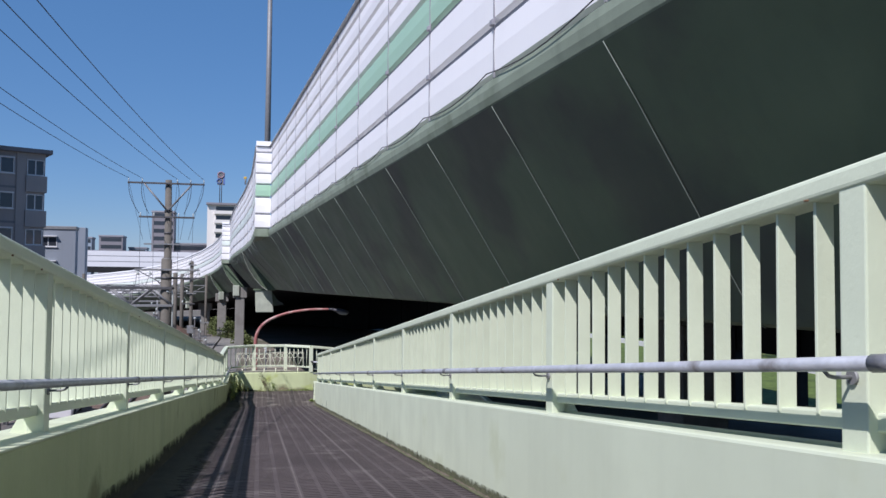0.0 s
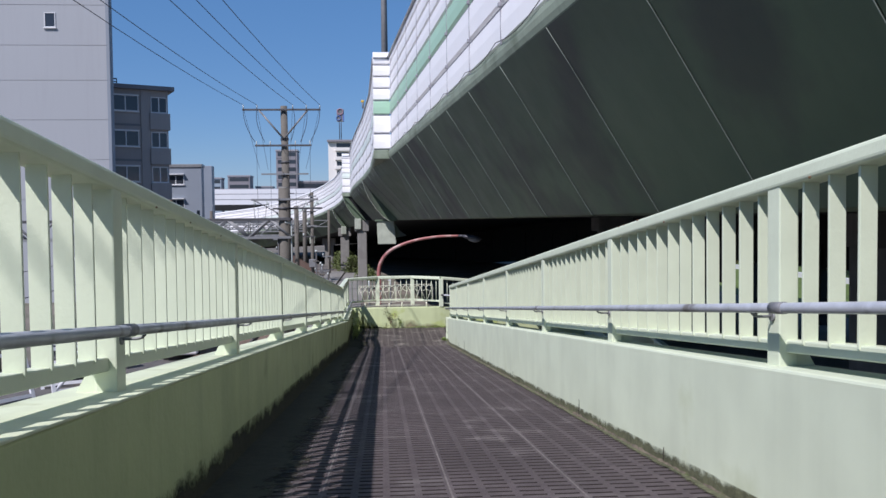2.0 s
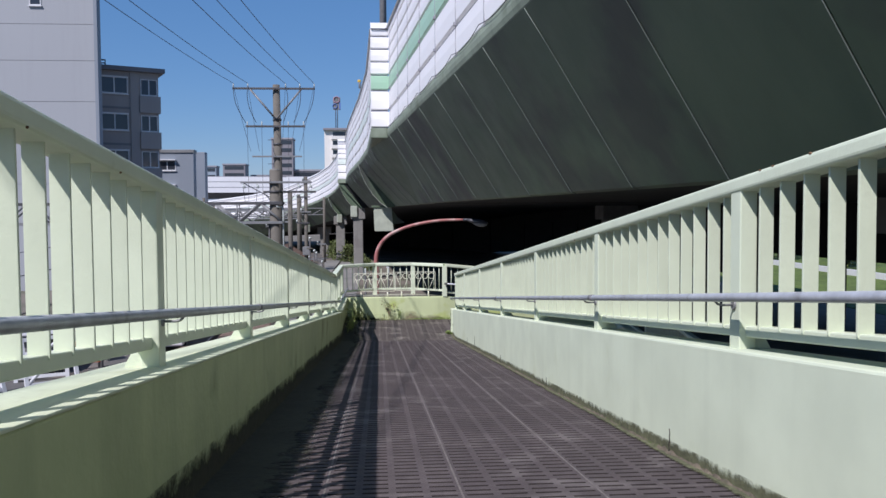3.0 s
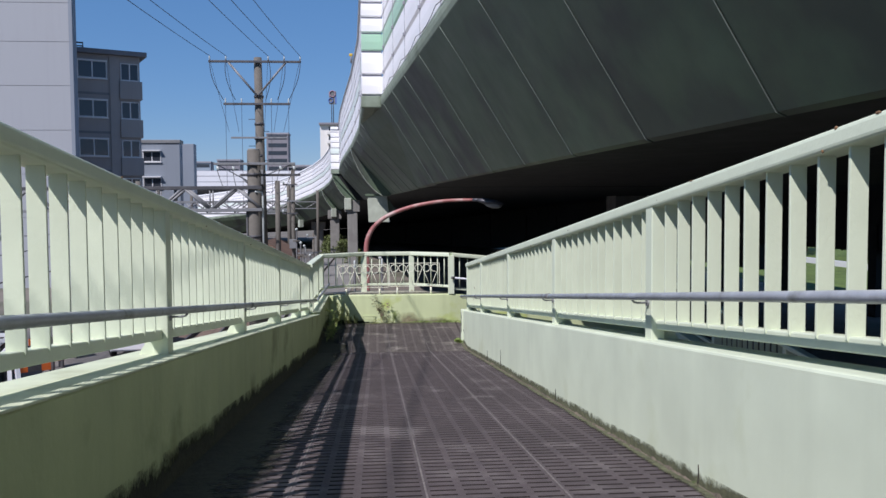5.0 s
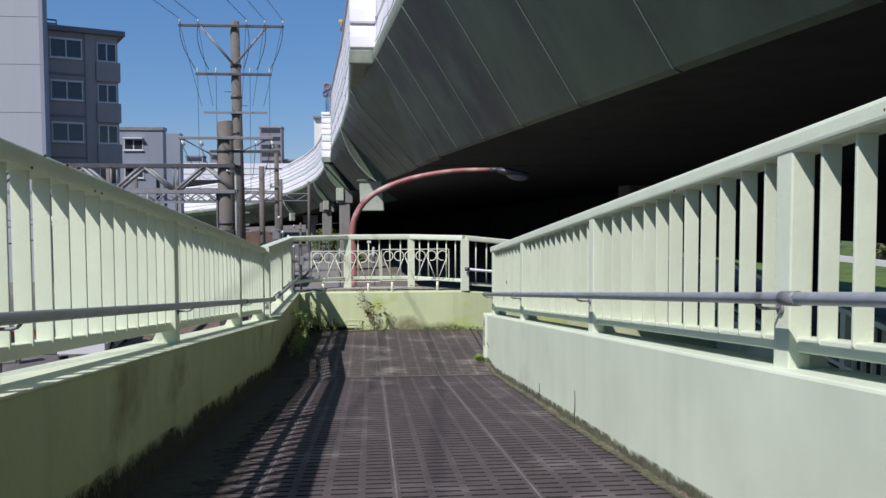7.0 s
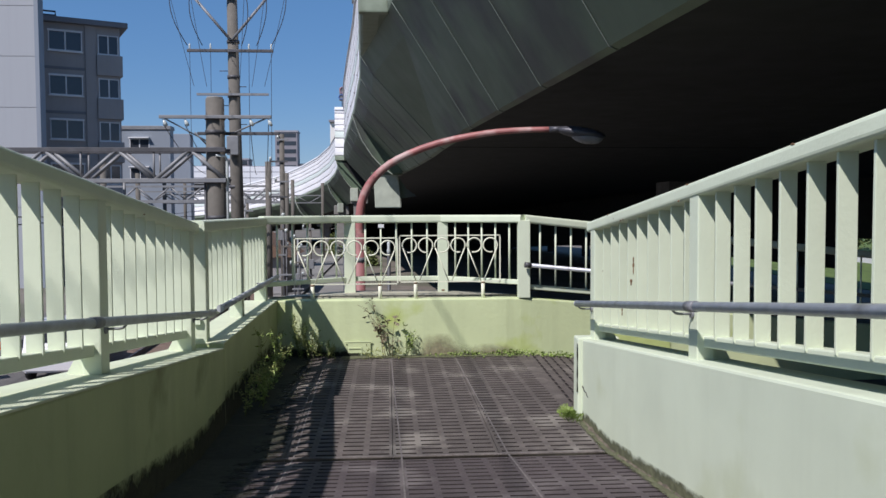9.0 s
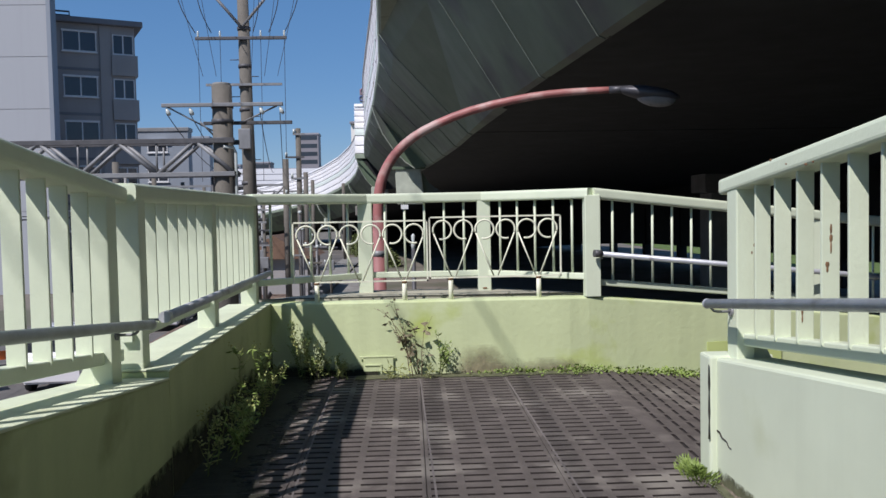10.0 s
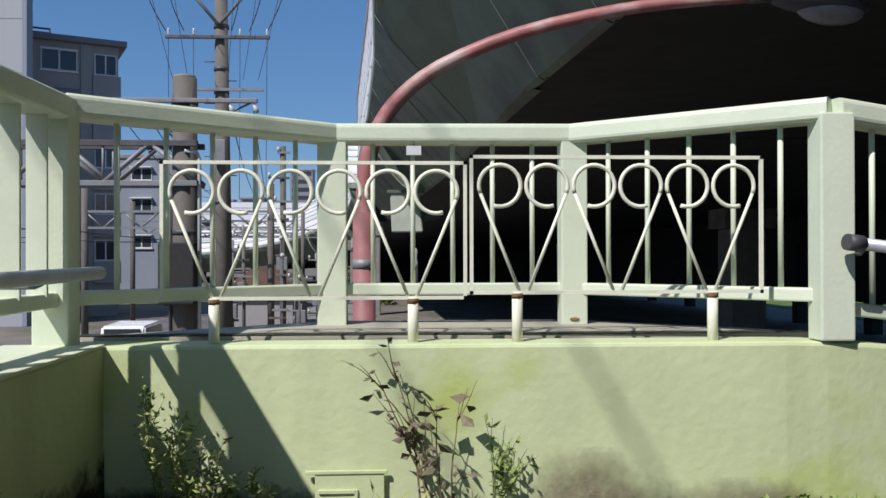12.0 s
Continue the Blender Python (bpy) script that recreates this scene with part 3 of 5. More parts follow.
# ---- ornamental panels on the landing wall ----
def ornament(x0, x1, z0, z1, y, legs, inner, label):
    t = thing("ornamental_panel", (0, 0, 0), label, "panel", "ornamental panels")
    w = 0.0055
    bm = bmesh.new()
    for a, b in (((x0, z1), (x1, z1)), ((x0, z0), (x0, z1)), ((x1, z0), (x1, z1)), ((inner, z0), (x1, z0))):
        box(min(a[0], b[0]) - w, max(a[0], b[0]) + w, y - w, y + w, min(a[1], b[1]) - w, max(a[1], b[1]) + w, bm=bm)
    part("frame", bm, CREAM_IRON, t)
    n = 6
    p = (x1 - x0 - 0.03) / n
    r = p * 0.44
    zc = z1 - 0.025 - r
    for i in range(n):
        cx = x0 + 0.015 + p * (i + 0.5)
        flip = -1 if i % 2 == 0 else 1
        # each curl runs on into a straight leg, so that a pair makes a pointed loop
        foot = (x0 + 0.015 + p * (i + (1 if i % 2 == 0 else 0)) + (-0.012 if i % 2 == 0 else 0.012), y, z0)
        part("curl", tube([(cx + r * math.cos(a), y, zc + r * math.sin(a)) for a in (radians((200 if flip < 0 else -20) + (-308 if flip < 0 else 308) * k / 24) for k in range(25))], 0.0068, 8), CREAM_IRON, t)
        part("slanting_bar", tube([(cx + flip * r * math.cos(radians(20)), y, zc - r * math.sin(radians(20))), foot], 0.0056, 8), CREAM_IRON, t)
    for x in legs:
        leg = part("leg", tube([(x, y, 0.5), (x, y, z0)], 0.017, 12), CREAM_IRON, t)
        part("rust_collar", tube([(x, y, z0 - 0.018), (x, y, z0 - 0.002)], 0.0185, 12), RUST, leg)
    return t

ornament(-0.63, 0.315, 0.66, 1.085, 24.62, (-0.47, 0.15), -0.47, "cream wrought iron panel of curls above the landing wall")
ornament(0.335, 1.27, 0.675, 1.105, 24.62, (0.48, 1.11), 0.335, "cream wrought iron panel of curls, the higher of two")

# shallow cover plate low on the landing wall, and a small tag tied to the bowed rail
t = thing("cover_plate", (-0.04, 24.548, 0.03), "yellow-green painted cover plate low on the landing wall", "plate")
part("plate", box(-0.11, 0.10, -0.005, 0.0, 0.0, 0.10, 0.002), WALL_YELLOW, t)
part("lip", box(-0.14, 0.11, -0.009, 0.0, 0.098, 0.110, 0.003), WALL_YELLOW, t)
part("inner_lip", box(-0.10, 0.015, -0.012, -0.005, 0.040, 0.052, 0.002), WALL_YELLOW, t)
part("side_lip", box(0.010, 0.020, -0.012, -0.005, -0.02, 0.052, 0.002), WALL_YELLOW, t)
t = thing("paper_tag", (0.16, 25.13, 1.17), "small white tag tied below the bowed top rail", "tag")
part("card", box(-0.028, 0.028, -0.002, 0.002, 0, 0.035, 0.001), FRAME, t)
part("tie", tube([(0, 0, 0.03), (0, 0.01, 0.06)], 0.002, 5), WIRE, t)

# ---- red street lamp behind the landing ----
LAMP_Y, LAMP_TURN = 27.3, -13
LAMP_ARC = [(-0.03, GROUND_Z), (-0.03, 0.4), (-0.03, 1.2), (0.0, 1.46), (0.09, 1.65), (0.20, 1.79), (0.43, 1.97), (0.95, 2.17), (1.6, 2.28), (2.0, 2.30), (2.36, 2.30)]
t = thing("street_lamp", (-0.10, LAMP_Y, GROUND_Z), "faded red street lamp with a long curved arm over the landing", "street lamp")
D = Vector((math.cos(radians(LAMP_TURN)), math.sin(radians(LAMP_TURN)), 0))
ARC = [(s_, z_ - GROUND_Z) for s_, z_ in LAMP_ARC]
fine = []
for (a, b), (c, d) in zip(ARC, ARC[1:]):
    fine += [(a + (c - a) * k / 3, b + (d - b) * k / 3) for k in range(3)]
fine.append(ARC[-1])
for _ in range(2):
    fine = [fine[0]] + [tuple((fine[i - 1][k] + 2 * fine[i][k] + fine[i + 1][k]) / 4 for k in (0, 1)) for i in range(1, len(fine) - 1)] + [fine[-1]]
part("arm", tube([D * s + Vector((0, 0, z)) for s, z in fine], 0.05, 14, radii=[0.066 - 0.034 * i / (len(fine) - 1) for i in range(len(fine))]), RED_PAINT, t)
part("base_plate", tube([(0, 0, 0), (0, 0, 0.025)], 0.12, 16), RED_PAINT, t)
part("lower_sleeve", tube([(-0.03, 0, 0.02), (-0.03, 0, 1.06 - GROUND_Z)], 0.072, 16), FADED_PINK, t, "faded pink lower shaft")
part("band", tube([(-0.03, 0, 3.9), (-0.03, 0, 3.96)], 0.075, 14), GREY_STEEL, t)
part("arm_tip", tube([D * s + Vector((0, 0, z)) for s, z in ((2.32, 2.30 - GROUND_Z), (2.50, 2.30 - GROUND_Z))], 0.036, 12), LAMP_GREY, t)
bm = bmesh.new()
bmesh.ops.create_uvsphere(bm, u_segments=20, v_segments=12, radius=1.0)
bmesh.ops.transform(bm, matrix=Matrix.Diagonal((0.29, 0.12, 0.07, 1)), verts=bm.verts)
for f in bm.faces:
    f.smooth = True
yaw = math.degrees(math.atan2(D.y, D.x))
head_at = D * 2.70 + Vector((0, 0, 2.25 - GROUND_Z))
hd = part("head", bm, LAMP_GREY, t, "grey streamlined lamp head", at=pose(*head_at, 0, 10, yaw))
bm = bmesh.new()
bmesh.ops.create_uvsphere(bm, u_segments=18, v_segments=10, radius=1.0)
bmesh.ops.transform(bm, matrix=Matrix.Diagonal((0.19, 0.10, 0.085, 1)), verts=bm.verts)
for f in bm.faces:
    f.smooth = True
part("glass_bowl", bm, BOWL, hd, "clouded glass bowl", at=(0.07, 0, -0.035))

# ---- viaduct ----
EDGE_NEAR = [(3.769, -10.71), (2.47, 5), (1.36, 18.5), (0.25, 32)]
EDGE_FAR = [(-0.25, 32.0), (-0.5, 40), (-1.0, 48), (-1.55, 55), (-2.08, 62), (-2.42, 68), (-2.75, 74.5)]
# past the second step the road bends away and comes down
BENT = [(-3.30, 74.5, 0), (-3.75, 84, -0.12), (-4.5, 92, -0.35), (-5.5, 99, -0.7), (-7.2, 106, -1.25), (-9.6, 112, -1.95), (-13, 118, -2.8), (-18, 124, -3.6), (-25, 129.5, -4.3), (-36, 135.5, -4.9), (-62, 146, -5.4)]
FL, FT, BT = 4.90, 5.19, 8.34      # fascia's lower edge, its top, the barrier's top
SOF_IN, SOF_Z = 1.40, 2.78         # how far in and how low the slanting side ends

def along(path, step, start=0.0):
    """Points every step metres along a line in plan, with the way it runs there."""
    out, need = [], start
    for (x0, y0, *_), (x1, y1, *_) in zip(path, path[1:]):
        d = math.hypot(x1 - x0, y1 - y0)
        while need <= d:
            out.append((x0 + (x1 - x0) * need / d, y0 + (y1 - y0) * need / d, math.degrees(math.atan2(y1 - y0, x1 - x0)) - 90))
            need += step
        need -= d
    return out

def up(path, z=0.0):
    return [(p[0], p[1], z + (p[2] if len(p) > 2 else 0)) for p in path]

viaduct = thing("viaduct", (0, 0, 0), "elevated expressway with grey-green cladding and a white noise barrier", "viaduct")
for path in (EDGE_NEAR, EDGE_FAR, BENT):
    near = path is EDGE_NEAR
    sof = SOF_IN if near else SOF_IN + 0.5
    fas = [(0.06, FL - 0.03), (0.015, FL + 0.02), (-0.01, FL + 0.09), (-0.02, FL + 0.17), (-0.01, FT - 0.04), (0.05, FT), (0.35, FT), (0.35, FL - 0.02)]
    part("fascia", sweep(fas, up(path)), FASCIA, viaduct, "weathered green-grey edge beam")
    # deck widened to 26 m to keep light off the ground below
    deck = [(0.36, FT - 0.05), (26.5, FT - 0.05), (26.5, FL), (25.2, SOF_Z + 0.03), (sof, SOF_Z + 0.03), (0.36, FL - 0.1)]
    part("girder", sweep(deck, up(path if path is not EDGE_FAR else [(-0.378, 36.1)] + path[1:])), UNDER, viaduct, "underside with its deep shade put into a near-black colour")
    if path is BENT:
        part("slanting_side", sweep([(0.02, FL), (0.30, FL - 0.42), (sof - 0.05, SOF_Z + 0.03), (sof + 0.03, SOF_Z), (sof + 0.03, SOF_Z + 0.05), (0.35, FL)], up(path)), SOFFIT, viaduct)
        continue
    # slanting cladding panels, each with its own edges, seams between them
    pts = along(path if near else [(-0.381, 36.2)] + path[1:], 2.339 if near else 3.2)
    if near:
        pts.append((*EDGE_NEAR[-1], pts[-1][2]))
    for (xa, ya, wa), (xb, yb, wb) in zip(pts, pts[1:]):
        bm = bmesh.new()
        g = 0.012
        a, b = Vector((xa, ya, 0)), Vector((xb, yb, 0))
        d = (b - a).normalized()
        r = Vector((d.y, -d.x, 0))
        a, b = a + d * g, b - d * g
        prof = [(0.02, FL), (0.30, FL - 0.42), (sof - 0.05, SOF_Z + 0.03), (sof + 0.03, SOF_Z + 0.0)]
        ra = [bm.verts.new(a + r * u + Vector((0, 0, w))) for u, w in prof]
        rb = [bm.verts.new(b + r * u + Vector((0, 0, w))) for u, w in prof]
        ia = [bm.verts.new(a + r * (u + 0.05) + Vector((0, 0, w + 0.02))) for u, w in prof]
        ib = [bm.verts.new(b + r * (u + 0.05) + Vector((0, 0, w + 0.02))) for u, w in prof]
        for k in range(3):
            bm.faces.new((ra[k], ra[k + 1], rb[k + 1], rb[k]))
            bm.faces.new((ia[k], ib[k], ib[k + 1], ia[k + 1]))
            bm.faces.new((ra[k], ia[k], ia[k + 1], ra[k + 1]))
            bm.faces.new((rb[k], rb[k + 1], ib[k + 1], ib[k]))
        part("cladding_panel", bm, SOFFIT, viaduct)
        s = [a - d * g + r * (u - 0.006) + Vector((0, 0, w - 0.004)) for u, w in prof]
        part("seam_strip", tube(s, 0.005, 6), SEAM, viaduct)
# cladding that blends the narrow part into the wide one
bm = bmesh.new()
va = [bm.verts.new((x, 31.97, z)) for x, z in ((-0.22, FL), (0.27, FL), (0.55, FL - 0.42), (1.62, SOF_Z + 0.03), (1.80, SOF_Z - 0.01))]
vb = [bm.verts.new((x, 36.2, z)) for x, z in ((-0.36, FL), (-0.355, FL - 0.005), (-0.08, FL - 0.42), (1.47, SOF_Z + 0.03), (1.58, SOF_Z))]
for k in range(4):
    bm.faces.new((va[k], va[k + 1], vb[k + 1], vb[k]))
part("blending_panel", bm, SOFFIT, viaduct)
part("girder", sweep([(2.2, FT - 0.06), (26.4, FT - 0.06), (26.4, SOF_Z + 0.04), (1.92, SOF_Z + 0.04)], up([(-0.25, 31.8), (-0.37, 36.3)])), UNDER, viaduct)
part("step_beam", box(-0.27, 0.27, 31.90, 32.1, FL - 0.02, FT, 0.03), FASCIA, viaduct)

barrier = thing("noise_barrier", (0, 0, 0), "white ribbed noise barrier with one mint green band", "barrier")
ROWS_Z = [(5.22, 5.72, 0), (5.78, 6.36, 0), (6.42, 6.86, 1), (6.90, 7.28, 0), (7.32, 7.68, 0), (7.72, 8.08, 0), (8.12, BT, 0)]
for path in (EDGE_NEAR, EDGE_FAR, BENT, [(0.30, 31.86), (-0.25, 31.86)], [(-2.70, 74.36), (-3.36, 74.36)]):
    part("backing", sweep([(0.10, FT - 0.02), (0.16, FT - 0.02), (0.16, BT), (0.10, BT)], up(path)), CHANNEL, barrier)
    for z0, z1, g in ROWS_Z:
        pr = [(0.10, z0), (0.045, z0 + 0.03), (0.035, (z0 + z1) / 2), (0.045, z1 - 0.03), (0.10, z1)]
        part("band" if g else "panel", sweep(pr, up(path)), (GREEN_PANEL if path[0][1] < 31.9 else PALE_PANEL) if g else WHITE_PANEL, barrier, "mint green band" if g else "")
    part("cap", sweep([(-0.03, BT), (0.10, BT + 0.2), (0.16, BT + 0.2), (0.16, BT)], up(path)), FRAME, barrier)
for path, n in ((EDGE_NEAR, 2.339), (EDGE_FAR, 4.0)):
    for x, y, w in along(path, n):
        m = pose(x, y, 0, 0, 0, w)
        part("stud", box(0.030, 0.05, -0.010, 0.010, FT, BT + 0.02), CHANNEL, barrier, at=m)
        for z in (5.75, 6.39):
            part("clamp", box(0.0, 0.04, -0.04, 0.04, z - 0.03, z + 0.03, 0.008), CHANNEL, barrier, at=m)

# cable that loops along the fascia
pts = along(EDGE_NEAR, 2.339)
bm = tube([(xa + (xb - xa) * k / 8 - 0.04, ya + (yb - ya) * k / 8, FT + 0.03 - 0.09 * math.sin(math.pi * k / 8))
           for (xa, ya, _), (xb, yb, _) in zip(pts, pts[1:]) for k in range(8)], 0.0065, 6)
tagged(part("cable", bm, DARK_STEEL), "thin black cable looping along the edge of the viaduct", "cable")

# tall mast on the viaduct
t = thing("lighting_mast", (0.17, 33.0, FT), "tall thin grey mast standing on the viaduct", "mast")
part("pole", tube([(0, 0, 0), (0, 0, 12)], 0.1, 12, radii=[0.13, 0.08]), GREY_STEEL, t)
part("base_flange", box(-0.2, 0.2, -0.2, 0.2, 0, 0.06, 0.01), GREY_STEEL, t)
# yellow warning lamp
t = thing("warning_lamp", (-0.9, 46, BT + 0.18), "small yellow lamp on top of the noise barrier", "lamp")
part("stem", tube([(0, 0, 0), (0, 0, 0.4)], 0.05, 8), GREY_STEEL, t)
part("lens", box(-0.1, 0.06, -0.06, 0.06, 0.3, 0.42, 0.03), YELLOW, t)

# second step of the edge beam
part("step_beam", box(-3.38, -2.7, 74.4, 74.6, FL - 0.02, FT, 0.03), FASCIA, viaduct)

# thin curved ribs over the piers, each ending in a pale stub below the road
PALE_STUB = material("pale_green_grey_stub", (0.42, 0.46, 0.38), 0.65, vary=0.15, scale=3, streak=0.2)
def rib(x, y, z, yaw, wide, stub):
    r = thing("cantilever_rib", (x, y, z), "thin curved grey-green rib below the edge of the viaduct", "rib", "ribs below the viaduct")
    r.rotation_euler = (0, 0, radians(yaw))
    outer = [(-0.04, FL + 0.05), (0.10, FL - 0.40), (0.34, FL - 0.95), (0.70, FL - 1.50), (1.10, FL - 1.93), (1.45, SOF_Z - 0.05)]
    inner = [(1.95, SOF_Z + 0.05), (1.25, FL - 1.35), (0.80, FL - 0.85), (0.40, FL - 0.35), (0.1, FL + 0.05)]
    bm = bmesh.new()
    a = [bm.verts.new((u, -wide, w)) for u, w in outer + inner]
    b = [bm.verts.new((u, wide, w)) for u, w in outer + inner]
    bm.faces.new(a)
    bm.faces.new(b[::-1])
    for i in range(len(a)):
        bm.faces.new((a[i], a[(i + 1) % len(a)], b[(i + 1) % len(a)], b[i]))
    part("web", bm, SOFFIT, r)
    part("flange", sweep([(-wide * 1.6, 0), (wide * 1.6, 0), (wide * 1.6, 0.03), (-wide * 1.6, 0.03)], [(u - 0.03, 0, w - 0.02) for u, w in outer]), PALE_STUB, r, "pale lit flange")
    if stub:
        part("stub", box(0.95, 1.50, -0.25, 0.25, SOF_Z - 0.72, SOF_Z + 0.2, 0.04), PALE_STUB, r, "pale hanging stub")
for x, y, z, yaw, wide, stub in ((-1.0, 48, 0, 4, 0.06, False), (-3.32, 74.9, 0, 3, 0.10, True), (-5.7, 100, -0.8, 11, 0.12, True), (-10.4, 113.5, -2.2, 28, 0.12, True)):
    rib(x, y, z, yaw, wide, stub)
# the pale tapered housing nearest to the ramp
bm = box(-0.50, 0.44, -0.3, 0.3, 0.0, 1.30)
for v in bm.verts:
    if v.co.z < 0.5:
        v.co.x = v.co.x * 0.70 - 0.10 if v.co.x < 0 else v.co.x + 0.12
bmesh.ops.bevel(bm, geom=list(bm.edges), offset=0.03, segments=2, affect="EDGES")
t = thing("bearing_housing", (0.20, 49, 1.47), "pale grey tapered steel housing under the viaduct", "housing")
part("shell", bm, PALE_STUB, t)
part("flange", box(-0.6, 0.6, -0.36, 0.36, 1.26, 1.36, 0.01), SOFFIT, t)
bm = bmesh.new()
g0 = [bm.verts.new((x, -0.02, z)) for x, z in ((0.46, 1.2), (0.52, 0.35), (1.15, 0.45), (0.75, 0.75))]
g1 = [bm.verts.new((v.co.x, 0.02, v.co.z)) for v in g0]
bm.faces.new(g0)
bm.faces.new(g1[::-1])
for i in range(4):
    bm.faces.new((g0[i], g0[(i + 1) % 4], g1[(i + 1) % 4], g1[i]))
part("gusset", bm, SOFFIT, t)

def pier(x, y, w, d, top):
    p = thing("pier", (x, y, GROUND_Z), "square grey concrete viaduct pier", "pier", "piers of the viaduct")
    part("shaft", box(-w / 2, w / 2, -d / 2, d / 2, -0.2, top - GROUND_Z - 0.9, 0.06), CONCRETE, p)
    part("cap", box(-w * 0.75, w * 0.75, -d * 0.6, d * 0.6, top - GROUND_Z - 0.9, top - GROUND_Z + 0.05, 0.06), CONCRETE, p)
for x, y, w in ((-1.75, 75.4, 0.8), (16, 60, 1.6), (14, 25, 1.6), (16, -2, 1.6), ):
    pier(x, y, w, w * 1.1, SOF_Z)
pier(-4.4, 101, 1.0, 1.1, SOF_Z - 0.85)
pier(-7.2, 116, 1.2, 1.3, SOF_Z - 2.3)

# added low wall and columns that close the far side, keeping it dark below the road
back = EDGE_NEAR[:3] + [(-0.25, 32.0)] + EDGE_FAR[1:-1] + BENT[1:9]
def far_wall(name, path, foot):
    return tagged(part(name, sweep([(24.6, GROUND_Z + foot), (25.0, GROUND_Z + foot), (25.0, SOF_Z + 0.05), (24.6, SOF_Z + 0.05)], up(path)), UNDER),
                  "near-black wall on columns, added to shut out light below the viaduct", "wall", kind="structure")
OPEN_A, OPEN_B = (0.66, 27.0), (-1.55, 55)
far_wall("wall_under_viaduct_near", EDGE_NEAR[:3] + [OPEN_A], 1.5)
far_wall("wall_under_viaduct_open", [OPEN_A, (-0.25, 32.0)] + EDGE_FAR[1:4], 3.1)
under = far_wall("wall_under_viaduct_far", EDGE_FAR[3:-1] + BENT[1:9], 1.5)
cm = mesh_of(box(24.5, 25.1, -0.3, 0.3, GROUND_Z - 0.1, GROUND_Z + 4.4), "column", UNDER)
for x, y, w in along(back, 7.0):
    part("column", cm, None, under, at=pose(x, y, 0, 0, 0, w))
# other elevated road that crosses the view far behind
t = thing("crossing_viaduct", (0, 0, 0), "distant elevated road with a long white noise barrier", "viaduct")
cross = [(2, 153), (-30, 150), (-60, 146), (-130, 132)]
part("deck", sweep([(-0.1, 5.0), (9, 5.0), (9, 5.9), (-0.1, 5.9)], up(cross)), UNDER, t)
for z0, z1 in ((5.9, 6.75), (6.85, 7.7), (7.8, 8.6)):
    part("panel", sweep([(-0.12, z0), (0, z0), (0, z1), (-0.12, z1)], up(cross)), WHITE_PANEL, t)
part("backing", sweep([(0, 5.9), (0.1, 5.9), (0.1, 8.7), (0, 8.7)], up(cross)), CHANNEL, t)
for x, y, w in along(cross, 26, 8):
    part("column", box(x - 0.8, x + 0.8, y + 3, y + 4.6, GROUND_Z - 0.2, 5.05, 0.05), CONCRETE, t)

# ---- overhead line poles ----
def cross_arm(parent, x0, x1, z, y, insulators, size=0.09, mat=None):
    part("cross_arm", box(x0, x1, y - size / 2, y + size / 2, z - size / 2, z + size / 2, 0.01), mat or DARK_STEEL, parent)
    for x in insulators:
        pin = part("insulator", tube([(x, y, z + 0.04), (x, y, z + 0.08), (x, y, z + 0.11), (x, y, z + 0.15), (x, y, z + 0.18), (x, y, z + 0.22)], 0.06, 10,
                                     radii=[0.015, 0.035, 0.02, 0.035, 0.02, 0.025]), PORCELAIN, parent)

PA = (-4.68, 44.0)
t = thing("utility_pole", (PA[0], PA[1], GROUND_Z - 0.25), "tall brown-grey concrete utility pole with steel cross arms", "utility pole", "utility poles")
H = 8.62 - GROUND_Z
part("shaft", tube([(0.12, 0, -0.3), (0, 0, H)], 0.2, 18, radii=[0.24, 0.16]), POLE_CONC, t)
z = lambda w: w - GROUND_Z
cross_arm(t, -1.95, 1.78, z(8.42), -0.22, [-1.9, -1.25, 0.45, 1.1, 1.75])
cross_arm(t, -1.38, 1.32, z(6.70), -0.22, [-1.3, -0.65, 0.55, 1.25])
part("cross_arm", box(-1.1, 1.15, -0.27, -0.19, z(5.29), z(5.36)), GREY_STEEL, t)
for s in (-1, 1):
    part("brace", tube([(0.03 * s, -0.22, z(7.05)), (1.15 * s, -0.22, z(8.38))], 0.045, 8), GREY_STEEL, t)
for w in (7.02, 5.9, 5.3, 4.6, 3.9, 2.4):
    part("band", tube([(0.02, 0, z(w) - 0.05), (0.02, 0, z(w) + 0.05)], 0.20, 18), DARK_STEEL, t)
for k, w in enumerate((6.1, 5.6, 5.0, 4.4, 3.6, 3.1, 2.7)):
    s = 1 if k % 2 else -1
    part("step_bolt", tube([(0.15 * s, 0, z(w)), (0.42 * s, 0, z(w))], 0.014, 6), DARK_STEEL, t)
part("transformer_box", box(-0.16, 0.2, -0.42, -0.22, z(3.4), z(4.0), 0.02), GREY_STEEL, t)

PB = (-4.05, 38.0)
t = thing("gantry_pole", (PB[0], PB[1], GROUND_Z), "thick concrete pole carrying one end of the railway gantry", "pole", "utility poles")
part("shaft", tube([(0, 0, -0.3), (0, 0, z(4.15))], 0.2, 18, radii=[0.26, 0.225]), POLE_CONC, t)
part("top_cap", tube([(0, 0, z(4.13)), (0, 0, z(4.2))], 0.2, 18), CONCRETE, t)
for w in (3.68, 3.32, 2.9, 2.1, 1.2):
    part("band", tube([(0, 0, z(w) - 0.05), (0, 0, z(w) + 0.05)], 0.25, 18), DARK_STEEL, t)
part("cross_arm", box(-1.3, 1.42, -0.30, -0.20, z(3.64), z(3.72), 0.01), GREY_STEEL, t)
part("cross_arm", box(-0.5, 1.55, 0.22, 0.30, z(3.28), z(3.36), 0.01), DARK_STEEL, t)
